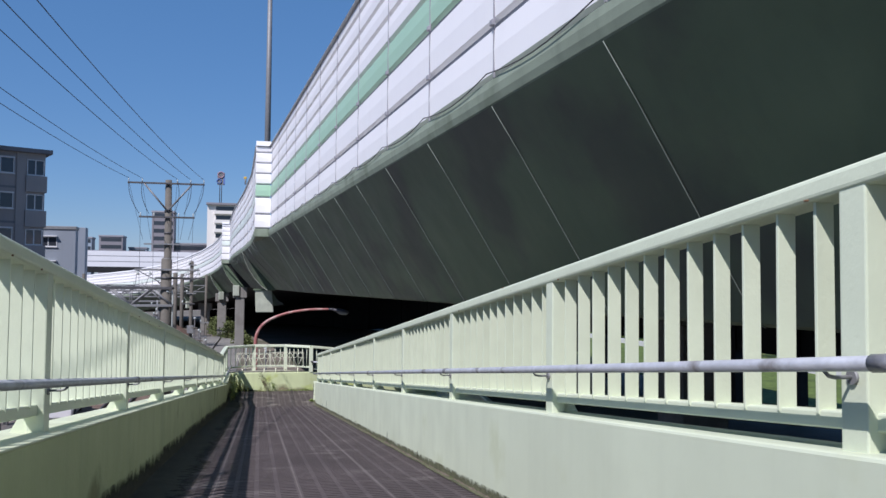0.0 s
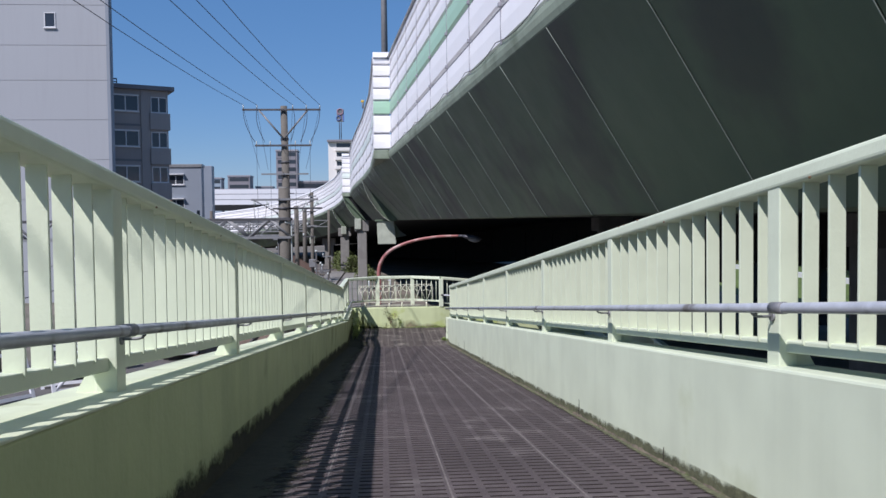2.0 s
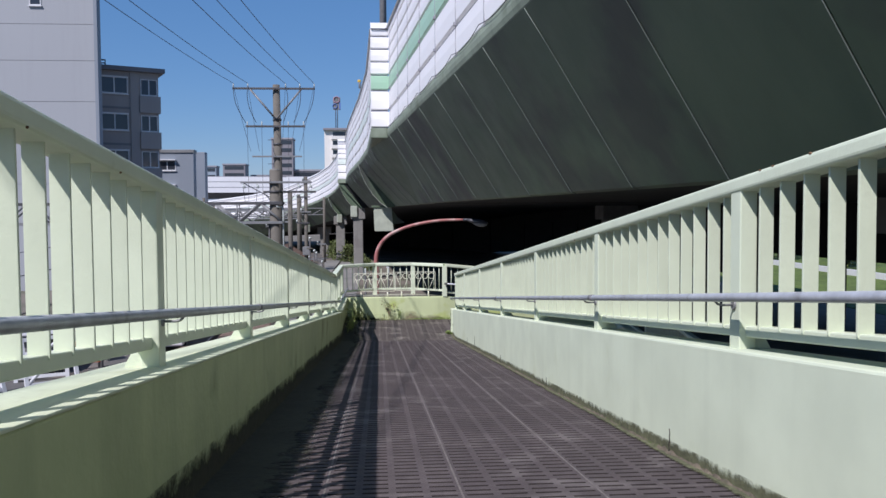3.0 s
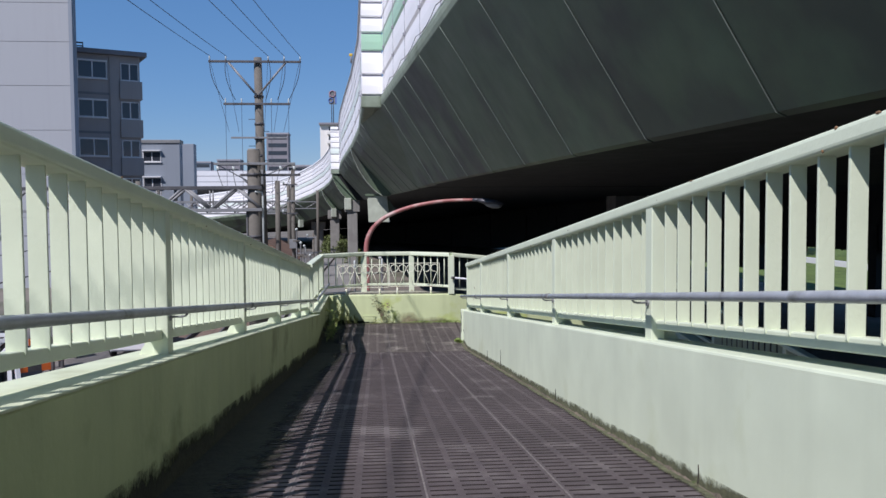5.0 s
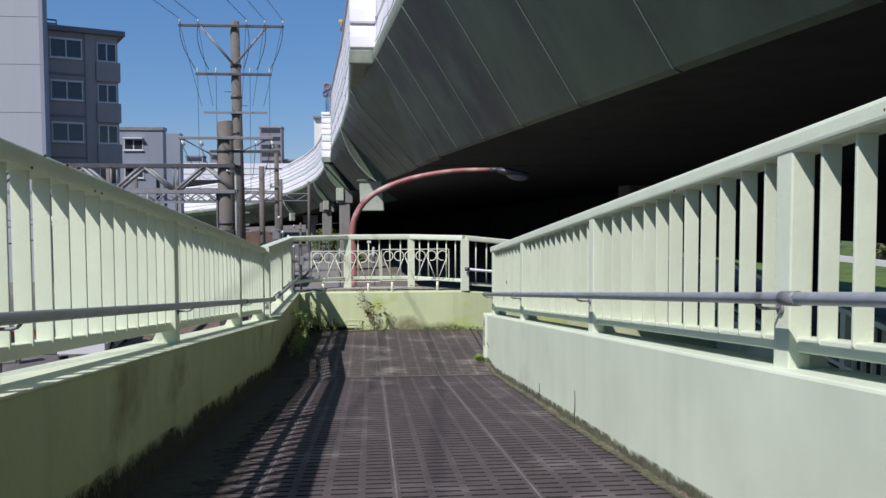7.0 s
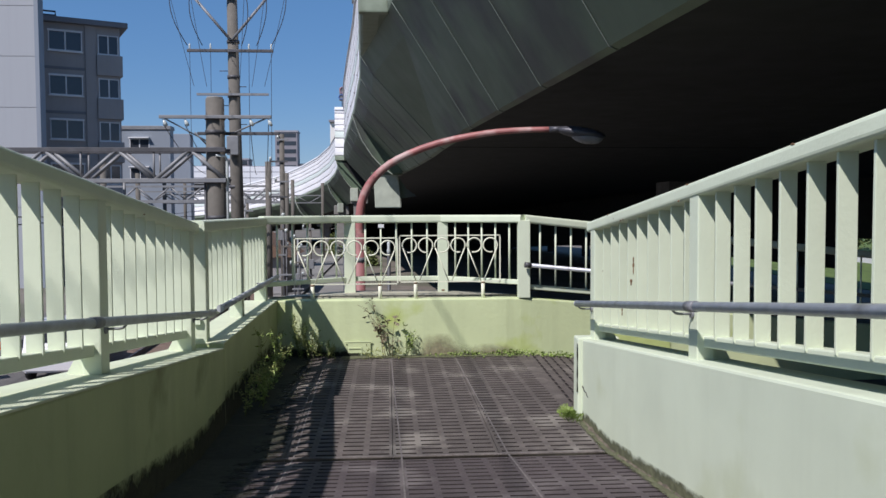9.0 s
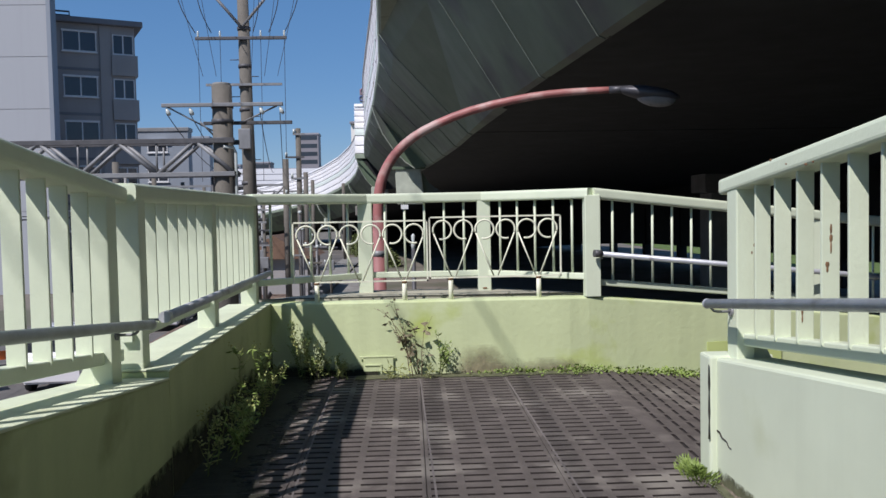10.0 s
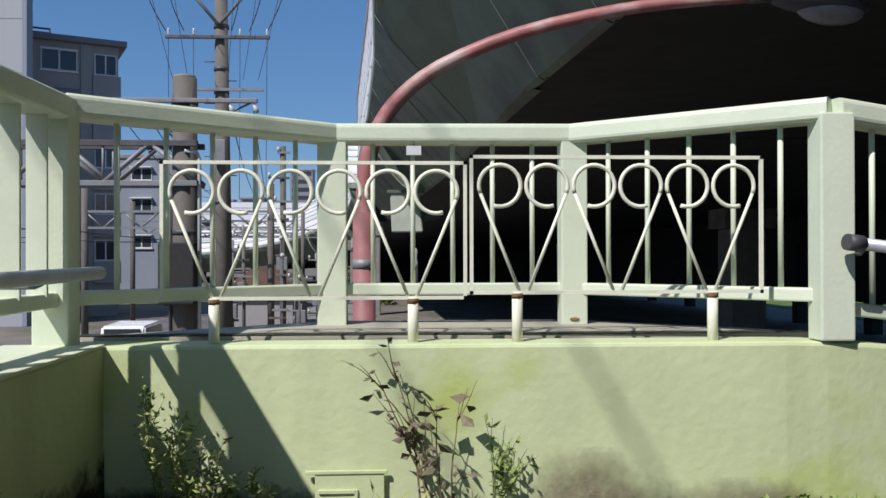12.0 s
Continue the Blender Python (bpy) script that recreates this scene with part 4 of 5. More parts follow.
for x in (-1.2, -0.68, 0.9, 1.35):
    part("insulator", tube([(x, -0.25, z(3.62)), (x + 0.04, -0.25, z(3.52)), (x + 0.08, -0.25, z(3.46))], 0.07, 10, radii=[0.02, 0.05, 0.03]), PORCELAIN, t)
for a, b in (((-1.2, -0.25, z(3.66)), (-0.2, 0.0, z(3.1))), ((-0.45, -0.25, z(3.3)), (-0.15, 0, z(2.95))), ((0.35, 0.2, z(3.3)), (1.3, -0.2, z(3.66)))):
    part("stay", tube([a, b], 0.02, 6), GREY_STEEL, t)

part("switch_box", box(-0.36, 0.30, -0.55, -0.24, z(-0.15), z(1.0), 0.03), BLACK_RUBBER, t, "black steel switch box")
part("conduit", tube([(0.30, -0.12, z(-1.5)), (0.30, -0.12, z(2.6)), (0.26, -0.12, z(2.72)), (0.05, -0.24, z(2.74))], 0.035, 8), PORCELAIN, t, "pale bent conduit")
part("conduit", tube([(-0.24, -0.14, z(-1.5)), (-0.24, -0.14, z(2.2))], 0.03, 8), DARK_STEEL, t)
for x, h, y in ((-0.45, 0.79, 30.0), (0.24, 0.80, 30.4)):
    lt = thing("line_marker", (x, y, GROUND_Z), "slim dark post with a white porcelain head", "post", "marker posts behind the landing")
    part("post", tube([(0, 0, -0.1), (0, 0, h - 0.16 - GROUND_Z)], 0.03, 8), DARK_STEEL, lt)
    part("head", tube([(0, 0, h - 0.18 - GROUND_Z), (0, 0, h - 0.10 - GROUND_Z), (0, 0, h - 0.06 - GROUND_Z), (0, 0, h + 0.02 - GROUND_Z), (0, 0, h + 0.05 - GROUND_Z)], 0.05, 10, radii=[0.025, 0.035, 0.022, 0.03, 0.01]), PORCELAIN, lt)

# lattice gantry beam, held by the pole
t = thing("gantry_beam", (0, 0, 0), "dark steel lattice gantry beam over the railway", "gantry")
GX0, GX1, GT, GB = -16.0, -3.75, 2.88, 2.12
for y in (37.75, 38.30):
    part("top_chord", box(GX0, GX1, y - 0.05, y + 0.05, GT - 0.06, GT + 0.05, 0.008), DARK_STEEL, t)
    part("bottom_chord", box(GX0, GX1, y - 0.05, y + 0.05, GB - 0.05, GB + 0.05, 0.008), GREY_STEEL, t)
    n = 14
    for i in range(n):
        xa = GX1 - (GX1 - GX0) * i / n
        xb = GX1 - (GX1 - GX0) * (i + 1) / n
        za, zb = (GT, GB) if i % 2 else (GB, GT)
        part("diagonal", tube([(xa, y, za), (xb, y, zb)], 0.05, 6), GREY_STEEL, t)
        if i % 2:
            part("upright", tube([(xb, y, GB), (xb, y, GT)], 0.025, 6), GREY_STEEL, t)
part("post", tube([(-15.8, 38, GROUND_Z), (-15.8, 38, 4.2)], 0.22, 14), POLE_CONC, t)
for x in (-12.5, -9.0, -6.3):
    part("dropper", tube([(x, 38, GB), (x, 38, GB - 0.75)], 0.035, 8), GREY_STEEL, t)
    part("insulator", tube([(x, 38, GB - 0.7), (x, 38, GB - 0.8), (x, 38, GB - 0.88), (x, 38, GB - 0.98)], 0.08, 10, radii=[0.04, 0.1, 0.05, 0.09]), PORCELAIN, t)

# slender posts, pipes and boxes of the railway beside the viaduct
for x, y, h, r in ((-3.92, 50, 7.6, 0.10), (-3.5, 51.5, 3.4, 0.05), (-3.5, 57, 4.0, 0.06), (-5.2, 48, 4.4, 0.05), (-5.8, 53, 4.9, 0.06), (-6.6, 57, 5.2, 0.05)):
    t = thing("signal_post", (x, y, GROUND_Z), "slim weathered steel post with brackets beside the railway", "post", "posts beside the railway")
    part("shaft", tube([(0, 0, -0.2), (0, 0, h)], r, 10), POLE_CONC if r > 0.055 else GREY_STEEL, t)
    for k in range(4):
        w = h - 0.35 - 0.75 * k + random.uniform(-0.1, 0.1)
        a, b = random.uniform(0.15, 0.6), random.uniform(0.1, 0.5)
        br = part("bracket", box(-a, b, -0.05 - r, 0.02 - r, w, w + 0.07), DARK_STEEL if k % 2 else GREY_STEEL, t)
        part("insulator", tube([(-a + 0.04, -0.02 - r, w + 0.07), (-a + 0.04, -0.02 - r, w + 0.22)], 0.045, 8), PORCELAIN, br)
    part("junction_box", box(-0.18, 0.18, -0.22 - r, -r, h * 0.45, h * 0.45 + 0.45, 0.02), GREY_STEEL, t)

for x, y, h, r in ((-3.0, 43.5, 3.9, 0.03), (-2.75, 45, 3.3, 0.03), (-3.4, 46, 4.4, 0.035), (-3.2, 47.5, 3.6, 0.03)):
    t = thing("pipe_stand", (x, y, GROUND_Z), "thin rusty pipe stand with clamps beside the railway", "pipe", "pipe stands beside the railway")
    part("pipe", tube([(0, 0, -0.2), (0, 0, h)], r, 8), DARK_STEEL, t)
    for k in range(3):
        w = h - 0.5 - 0.9 * k
        part("clamp", box(-0.16 - 0.1 * k, 0.14, -r - 0.03, -r + 0.01, w, w + 0.06, 0.008), GREY_STEEL if k % 2 else POLE_CONC, t)
    part("top_fitting", tube([(0, 0, h - 0.02), (0, 0, h + 0.05), (0, 0, h + 0.10)], r * 1.6, 8, radii=[r * 1.2, r * 2.2, r]), PORCELAIN if y > 43 else GREY_STEEL, t)

# far gantries in a row
for x0, x1, y, zt in ((-13.5, -5.6, 58, 2.6), (-16, -6.4, 72, 2.7), (-18, -7.6, 86, 2.8), (-19, -6, 97, 2.9)):
    t = thing("gantry_beam", (0, 0, 0), "distant grey lattice gantry over the railway", "gantry", "distant gantries")
    for w in (zt, zt - 0.7):
        part("chord", box(x0, x1, y - 0.06, y + 0.06, w - 0.05, w + 0.05), GREY_STEEL, t)
    n = 10
    for i in range(n):
        a, b = x0 + (x1 - x0) * i / n, x0 + (x1 - x0) * (i + 1) / n
        part("diagonal", tube([(a, y, zt - (0.7 if i % 2 else 0)), (b, y, zt - (0 if i % 2 else 0.7))], 0.045, 5), GREY_STEEL, t)
    for x in (x0, x1):
        part("post", tube([(x, y, GROUND_Z - 0.2), (x, y, zt + 1.2)], 0.15, 10), POLE_CONC, t)

# wires
def wire(a, b, sag, r=0.011, n=18):
    a, b = Vector(a), Vector(b)
    return tube([a.lerp(b, k / n) - Vector((0, 0, 4 * sag * (k / n) * (1 - k / n))) for k in range(n + 1)], r, 5, caps=False)
def hang(a, b, sag, label="black overhead wire strung from the utility pole", r=0.011):
    tagged(part("overhead_wire", wire(a, b, sag, r), WIRE), label, "wire", "overhead wires")
for x in (-1.9, -1.25, 0.45, 1.1, 1.75):
    hang((PA[0] + x, 43.78, 8.40), (PA[0] + x * 0.9 - 1.9, -8, 9.3), 0.7)
    tagged(part("overhead_wire", tube([(PA[0] + x + (0.72 - 1) * x * k / 8 + 0.16 * math.copysign(1, x) * math.sin(math.pi * k / 8), 43.78 - 0.1 * math.sin(math.pi * k / 8), 8.36 - 1.75 * k / 8) for k in range(9)], 0.014, 5, caps=False), WIRE), "slack jumper wire bowing between two cross arms", "wire", "overhead wires")
    hang((PA[0] + x, 43.7, 8.30), (PA[0] + x * 0.6, 43.6, 5.3), 0.05, "thin wire hanging down beside the pole", 0.008)
for x in (-1.3, -0.65, 0.55, 1.25):
    hang((PA[0] + x, 43.78, 6.4), (PA[0] + x * 0.98, 43.7, 2.2), 0.0, "thin wire hanging down beside the pole", 0.008)
for k, (x, w) in enumerate(((-1.2, 3.5), (-0.68, 3.5), (0.9, 3.5), (1.35, 3.5))):
    hang((PB[0] + x, 37.75, w), (PB[0] + x - 3.0, 58, 3.2), 0.4, "black feeder wire between railway poles")
for x in (-12.5, -9.0, -6.3):
    hang((x, 38, 1.25), (x - 2.2, 72, 1.6), 0.2, "black railway contact wire")
    hang((x, 38, 1.25), (x + 2.2, -10, 1.3), 0.25, "black railway contact wire")

# ---- buildings ----
def window(parent, x0, x1, z0, z1, y, split=2, deep=0.12):
    w = part("window", box(x0, x1, y - 0.02, y + deep, z0, z1), WINDOW, parent, "dark window in a pale frame")
    bm = bmesh.new()
    f = 0.06
    for a, b, c, d in ((x0 - f, x1 + f, z1, z1 + f), (x0 - f, x1 + f, z0 - f, z0), (x0 - f, x0, z0, z1), (x1, x1 + f, z0, z1)):
        box(a, b, y - 0.06, y + 0.02, c, d, bm=bm)
    for k in range(1, split):
        xm = x0 + (x1 - x0) * k / split
        box(xm - 0.04, xm + 0.04, y - 0.05, y + 0.0, z0, z1, bm=bm)
    part("frame", bm, FRAME, w)
    part("sill", box(x0 - 0.12, x1 + 0.12, y - 0.14, y, z0 - 0.15, z0 - 0.07), FRAME, w)

b1 = thing("apartment_building", (-22.4, 74, 0), "grey rendered apartment block with sliding windows and stacked balconies", "building")
b1.rotation_euler = (0, 0, radians(26))
part("wall", box(-8, 4.66, 0, 6, GROUND_Z, 14.05), GREY_WALL, b1)
part("roof", box(-8.3, 5.15, -0.45, 6.4, 14.05, 14.42, 0.05), GREY_DARK, b1, "projecting flat roof slab")
part("roof_rail", tube([(-0.6, 1.2, 14.4), (-0.6, 1.2, 15.05), (0.75, 1.2, 15.05), (0.75, 1.2, 14.4)], 0.07, 6), DARK_STEEL, b1)
part("roof_rail", tube([(-0.6, 1.2, 14.8), (0.75, 1.2, 14.8)], 0.05, 6), DARK_STEEL, b1)
part("pilaster", box(2.42, 3.12, -0.10, 0.0, GROUND_Z, 14.05, 0.02), GREY_WALL, b1)
for k in range(5):
    zz = 12.3 - 2.96 * k
    window(b1, 0.22, 2.18, zz, zz + 1.2, 0)
    window(b1, -3.4, -1.5, zz, zz + 1.2, 0)
    window(b1, 3.30, 4.50, zz - 0.05, zz + 1.15, 0)
    part("shutter_box", box(0.12, 2.28, -0.10, -0.062, zz + 1.2, zz + 1.33, 0.01), FRAME, b1)
    part("balcony_band", box(3.14, 4.80, -0.22, 0.0, zz - 1.55, zz - 0.16, 0.02), GREY_WALL, b1)
    part("balcony_return", box(4.66, 4.80, 0.0, 1.6, zz - 1.55, zz - 0.16, 0.02), GREY_WALL, b1)
    part("floor_band", box(-8, 2.40, -0.03, 0.0, zz - 1.30, zz - 1.12), GREY_DARK, b1)

b2 = thing("office_building", (0, 0, 0), "tall windowless pale grey building with panel joints", "building")
zc = GROUND_Z
for k, zz in enumerate((1.7, 4.7, 7.7, 10.74, 13.73, 16.37, 19.4, 22.4, 25.4)):
    part("wall_panel", box(-45, -20.74, 68.3, 69.0, zc, zz - 0.03), PALE_WALL, b2)
    zc = zz
part("joint_core", box(-44.9, -20.8, 68.36, 68.95, GROUND_Z, 25.3), CHANNEL, b2)
part("corner_trim", box(-20.76, -20.5, 68.25, 69.0, GROUND_Z, 25.5, 0.02), BLUE_WALL, b2)
window(b2, -25.2, -24.5, 17.75, 18.75, 68.3, 1)

b3 = thing("low_building", (0, 0, 0), "low blue-grey building behind the apartment block", "building")
part("wall", box(-30, -18.5, 90, 91.2, GROUND_Z, 8.5), BLUE_WALL, b3)
part("parapet", box(-30.1, -18.42, 89.9, 91.3, 8.5, 8.82, 0.03), GREY_STEEL, b3)
for zz in (6.8, 4.3, 1.3):
    window(b3, -21.85, -20.3, zz, zz + 0.85, 90)
    part("awning", box(-21.95, -20.2, 89.6, 89.98, zz + 0.93, zz + 1.03, 0.02), FRAME, b3)
part("side_block", box(-26, -21.45, 110, 111.5, GROUND_Z, 10.0, 0.05), BLUE_WALL, b3, "taller pale blue block")

def tower(x0, x1, y, z1, mat, floors, label, balcony=None):
    t = thing("tower_block", (0, 0, 0), label, "building", "distant buildings")
    part("wall", box(x0, x1, y, y + (x1 - x0), GROUND_Z, z1, 0.05), mat, t)
    part("roof", box(x0 - 0.2, x1 + 0.2, y - 0.2, y + (x1 - x0), z1, z1 + 0.5), CHANNEL, t)
    h = (z1 - GROUND_Z) / floors
    for k in range(floors):
        zz = GROUND_Z + h * k
        if zz < 6:
            continue
        part("window_band", box(x0 + (x1 - x0) * (0.3 if balcony else 0.08), x1 - (x1 - x0) * 0.06, y - 0.05, y + 0.1, zz + h * 0.35, zz + h * 0.85), WINDOW, t)
        if balcony:
            part("balcony", box(x0 + (x1 - x0) * 0.25, x1 + 0.3, y - 1.0, y, zz, zz + h * 0.36, 0.03), balcony, t)
    return t
tw = tower(-15.6, -7.5, 250, 26.3, FAR_WHITE, 11, "distant white apartment tower with stacked balconies", FAR_WHITE)
part("roof_edge", box(-15.9, -7.3, 249.0, 250.0, 26.3, 26.9, 0.05), FAR_DARK, tw)
s = thing("roof_sign", (-12.0, 251, 26.85), "blue and pink ring-shaped sign on a roof frame", "sign")
for x in (-0.25, 0.25):
    part("sign_post", tube([(x, 0, 0), (x, 0, 9.0)], 0.13, 6), DARK_STEEL, s)
part("sign_frame", box(-1.0, 1.1, -0.08, 0.08, 5.5, 9.2, 0.03), GREY_STEEL, s)
part("ring", tube([(0.85 * math.cos(a), -0.2, 8.5 + 0.85 * math.sin(a)) for a in (2 * math.pi * k / 20 for k in range(21))], 0.14, 6), PINK_SIGN, s)
part("ring", tube([(-0.5 + 0.65 * math.cos(a), -0.2, 6.6 + 0.65 * math.sin(a)) for a in (2 * math.pi * k / 20 for k in range(21))], 0.14, 6), BLUE_SIGN, s)
part("stroke", box(0.75, 1.2, -0.3, -0.1, 5.7, 7.6), BLUE_SIGN, s)
tower(-32.2, -25.8, 260, 24.5, FAR_DARK, 12, "distant brown-grey office tower")
tower(-27.8, -12, 262, 15.0, FAR_DARK, 7, "distant low dark building")
tower(-54.2, -46.5, 300, 19.0, FAR_DARK, 9, "distant dark glass office block")
tower(-62.3, -56.5, 300, 18.3, FAR_BLUE, 9, "distant pale blue office block")
tower(-46, -40, 310, 15.5, FAR_BLUE, 7, "distant low blue-grey building")
tower(-95, -80, 320, 17.0, FAR_BLUE, 8, "distant blue-grey building on the horizon")

# ---- down on the street ----
t = thing("railway_track", (0, 0, 0), "brown ballast railway track with steel rails", "track")
part("ballast_bed", sweep([(-2.0, 0), (2.0, 0), (1.5, 0.25), (-1.5, 0.25)], [(-3.2, -40, GROUND_Z), (-7.5, 60, GROUND_Z), (-13, 110, GROUND_Z)]), BALLAST, t)
for o in (-0.53, 0.53):
    part("rail", sweep([(o - 0.035, 0.25), (o + 0.035, 0.25), (o + 0.035, 0.40), (o - 0.035, 0.40)], [(-3.2, -40, GROUND_Z), (-7.5, 60, GROUND_Z), (-13, 110, GROUND_Z)]), DARK_STEEL, t)

def car(x, y, yaw, paint, label):
    t = thing("parked_car", (x, y, GROUND_Z + 0.02), label, "car", "parked cars")
    t.rotation_euler = (0, 0, radians(yaw))
    bm = bmesh.new()
    prof = [(-1.75, 0.25), (-1.8, 0.7), (-1.65, 0.95), (-1.45, 1.5), (0.35, 1.55), (0.95, 1.0), (1.7, 0.85), (1.75, 0.3)]
    a = [bm.verts.new((-0.74, u, w)) for u, w in prof]
    b = [bm.verts.new((0.74, u, w)) for u, w in prof]
    bm.faces.new(a)
    bm.faces.new(b[::-1])
    for i in range(len(prof)):
        j = (i + 1) % len(prof)
        bm.faces.new((a[i], a[j], b[j], b[i]))
    bmesh.ops.recalc_face_normals(bm, faces=bm.faces)
    bmesh.ops.bevel(bm, geom=list(bm.edges), offset=0.06, segments=2, affect="EDGES")
    part("body", bm, paint, t)
    for s in (-1, 1):
        part("side_window", box(s * 0.745 - 0.01, s * 0.745 + 0.01, -1.3, 0.4, 1.0, 1.42, 0.004), WINDOW, t)
        for u in (-1.15, 1.1):
            w = part("wheel", tube([(s * 0.62, u, 0.29), (s * 0.78, u, 0.29)], 0.29, 16), BLACK_RUBBER, t)
            part("rim", tube([(s * 0.76, u, 0.29), (s * 0.79, u, 0.29)], 0.18, 12), GREY_STEEL, w)
    part("rear_window", box(-0.6, 0.6, -1.62, -1.5, 1.0, 1.42, 0.02), WINDOW, t)
    part("windscreen", box(-0.62, 0.62, 0.5, 0.62, 1.05, 1.4, 0.02), WINDOW, t)
car(-8.9, 41.2, 4, WHITE_CAR, "small white car parked beside the street")
car(-9.4, 52, 0, WHITE_CAR, "white car standing on the street")

def barrier_frame(x, y, yaw):
    t = thing("work_barrier", (x, y, GROUND_Z), "orange and black striped work barrier on the ground", "barrier", "work barriers")
    t.rotation_euler = (0, 0, radians(yaw))
    for s in (-0.7, 0.7):
        part("leg", box(s - 0.03, s + 0.03, -0.25, 0.25, 0, 0.9, 0.01), DARK_STEEL, t)
    for k, w in enumerate((0.25, 0.62)):
        for i in range(4):
            part("stripe", box(-0.8 + i * 0.4, -0.41 + i * 0.4, -0.02, 0.02, w, w + 0.24), ORANGE if (i + k) % 2 else DARK_STEEL, t)
for x, y in ((-10.9, 36.0), (-11.2, 37.6), (-11.4, 39.4), (-10.9, 41.2), (-11.0, 49.1), (-5.6, 48.4)):
    barrier_frame(x, y, 35)
def frame_stack(x, y, yaw):
    t = thing("steel_frame", (x, y, GROUND_Z), "leaning white-painted steel frame beside the street", "frame", "steel frames beside the street")
    t.rotation_euler = (radians(-18), 0, radians(yaw))
    for s in (-0.8, 0.8):
        part("upright", box(s - 0.06, s + 0.06, -0.05, 0.05, 0, 1.7), FRAME, t)
    for w in (0.1, 0.9, 1.6):
        part("crossbar", box(-0.8, 0.8, -0.04, 0.04, w, w + 0.12), FRAME, t)
    part("brace", tube([(-0.75, 0, 0.2), (0.75, 0, 1.55)], 0.06, 6), FRAME, t)
for x, y, w in ((-10.8, 33.2, 40), (-11.6, 34.3, 25), (-12.4, 31.6, 55)):
    frame_stack(x, y, w)
car(-12.6, 36.5, 10, DARK_STEEL, "dark small car parked beyond the street")

# low house with a brown roof beyond the landing
t = thing("small_house", (0, 0, 0), "small house with a brown tiled roof below the landing", "house")
part("wall", box(-8.6, -5.2, 62, 68, GROUND_Z, -1.0), GREY_WALL, t)
bm = bmesh.new()
vs = [bm.verts.new(p) for p in ((-8.9, 61.6, -1.1), (-4.9, 61.6, -1.1), (-4.9, 68.4, -1.1), (-8.9, 68.4, -1.1), (-6.9, 61.6, 0.15), (-6.9, 68.4, 0.15))]
for q in ((0, 1, 4), (2, 3, 5), (0, 4, 5, 3), (1, 2, 5, 4), (0, 3, 2, 1)):
    bm.faces.new([vs[i] for i in q])
part("roof", bm, TILE_ROOF, t)

# ---- lower flight of the ramp, beyond the sunlit wall ----
LF = [(0, 25.2, -0.45), (0, 22.2, -0.76), (0, -2, -0.76 - 0.106 * 24.2)]
tagged(part("floor_lower_flight", sweep([(-5.4, -0.3), (-3.3, -0.3), (-3.3, 0), (-5.4, 0)], LF), SLOT_FLOOR), "brown-grey lower flight of the ramp in shade", "floor", kind="structure")
wall("wall_lower_flight", round_rect(-5.62, -5.4, -0.3, 0.55, 0.012, 2), LF, GREEN_PAINT, "shaded green parapet wall of the lower flight")
wall("wall_lower_flight_inner", round_rect(-3.3, -3.08, -0.3, 0.55, 0.012, 2), LF[1:], GREEN_PAINT, "shaded green inner parapet wall of the lower flight")
tl = thing("railing", (0, 0, 0), "shaded pale green railing of the lower ramp flight", "railing", "railings of the ramp")
part("top_rail", sweep(round_rect(-5.57, -5.45, 1.272, 1.338, 0.016, 3), LF), RAIL_PAINT, tl)
part("bottom_rail", sweep(round_rect(-5.55, -5.48, 0.64, 0.69, 0.006, 2), LF), RAIL_PAINT, tl)
sm = slat_mesh(0.62)
pm = mesh_of(box(-0.038, 0.038, -0.05, 0.05, 0.54, 1.285, 0.006), "post", RAIL_PAINT)
for k in range(92):
    y = 22.0 - k * 0.178
    zz = -0.76 - 0.106 * (22.2 - y)
    if k % 13 == 0:
        part("post", pm, None, tl, at=(5.51, y, zz))
    else:
        part("slat", sm, None, tl, at=(5.51, y, zz + 0.675))

# ---- plants ----
def leaf(bm, p, d, size, width=0.45):
    d = Vector(d).normalized()
    s = d.cross(Vector((random.uniform(-1, 1), random.uniform(-1, 1), 0.6))).normalized() * size * width * 0.5
    m = Vector(p) + d * size * 0.5 + Vector((0, 0, random.uniform(-0.1, 0.1) * size))
    n = d.cross(s).normalized() * size * 0.08
    a, b, c, e = bm.verts.new(p), bm.verts.new(m + s + n), bm.verts.new(Vector(p) + d * size), bm.verts.new(m - s + n)
    f = bm.verts.new(m - n)
    bm.faces.new((a, b, f))
    bm.faces.new((b, c, f))
    bm.faces.new((c, e, f))
    bm.faces.new((e, a, f))

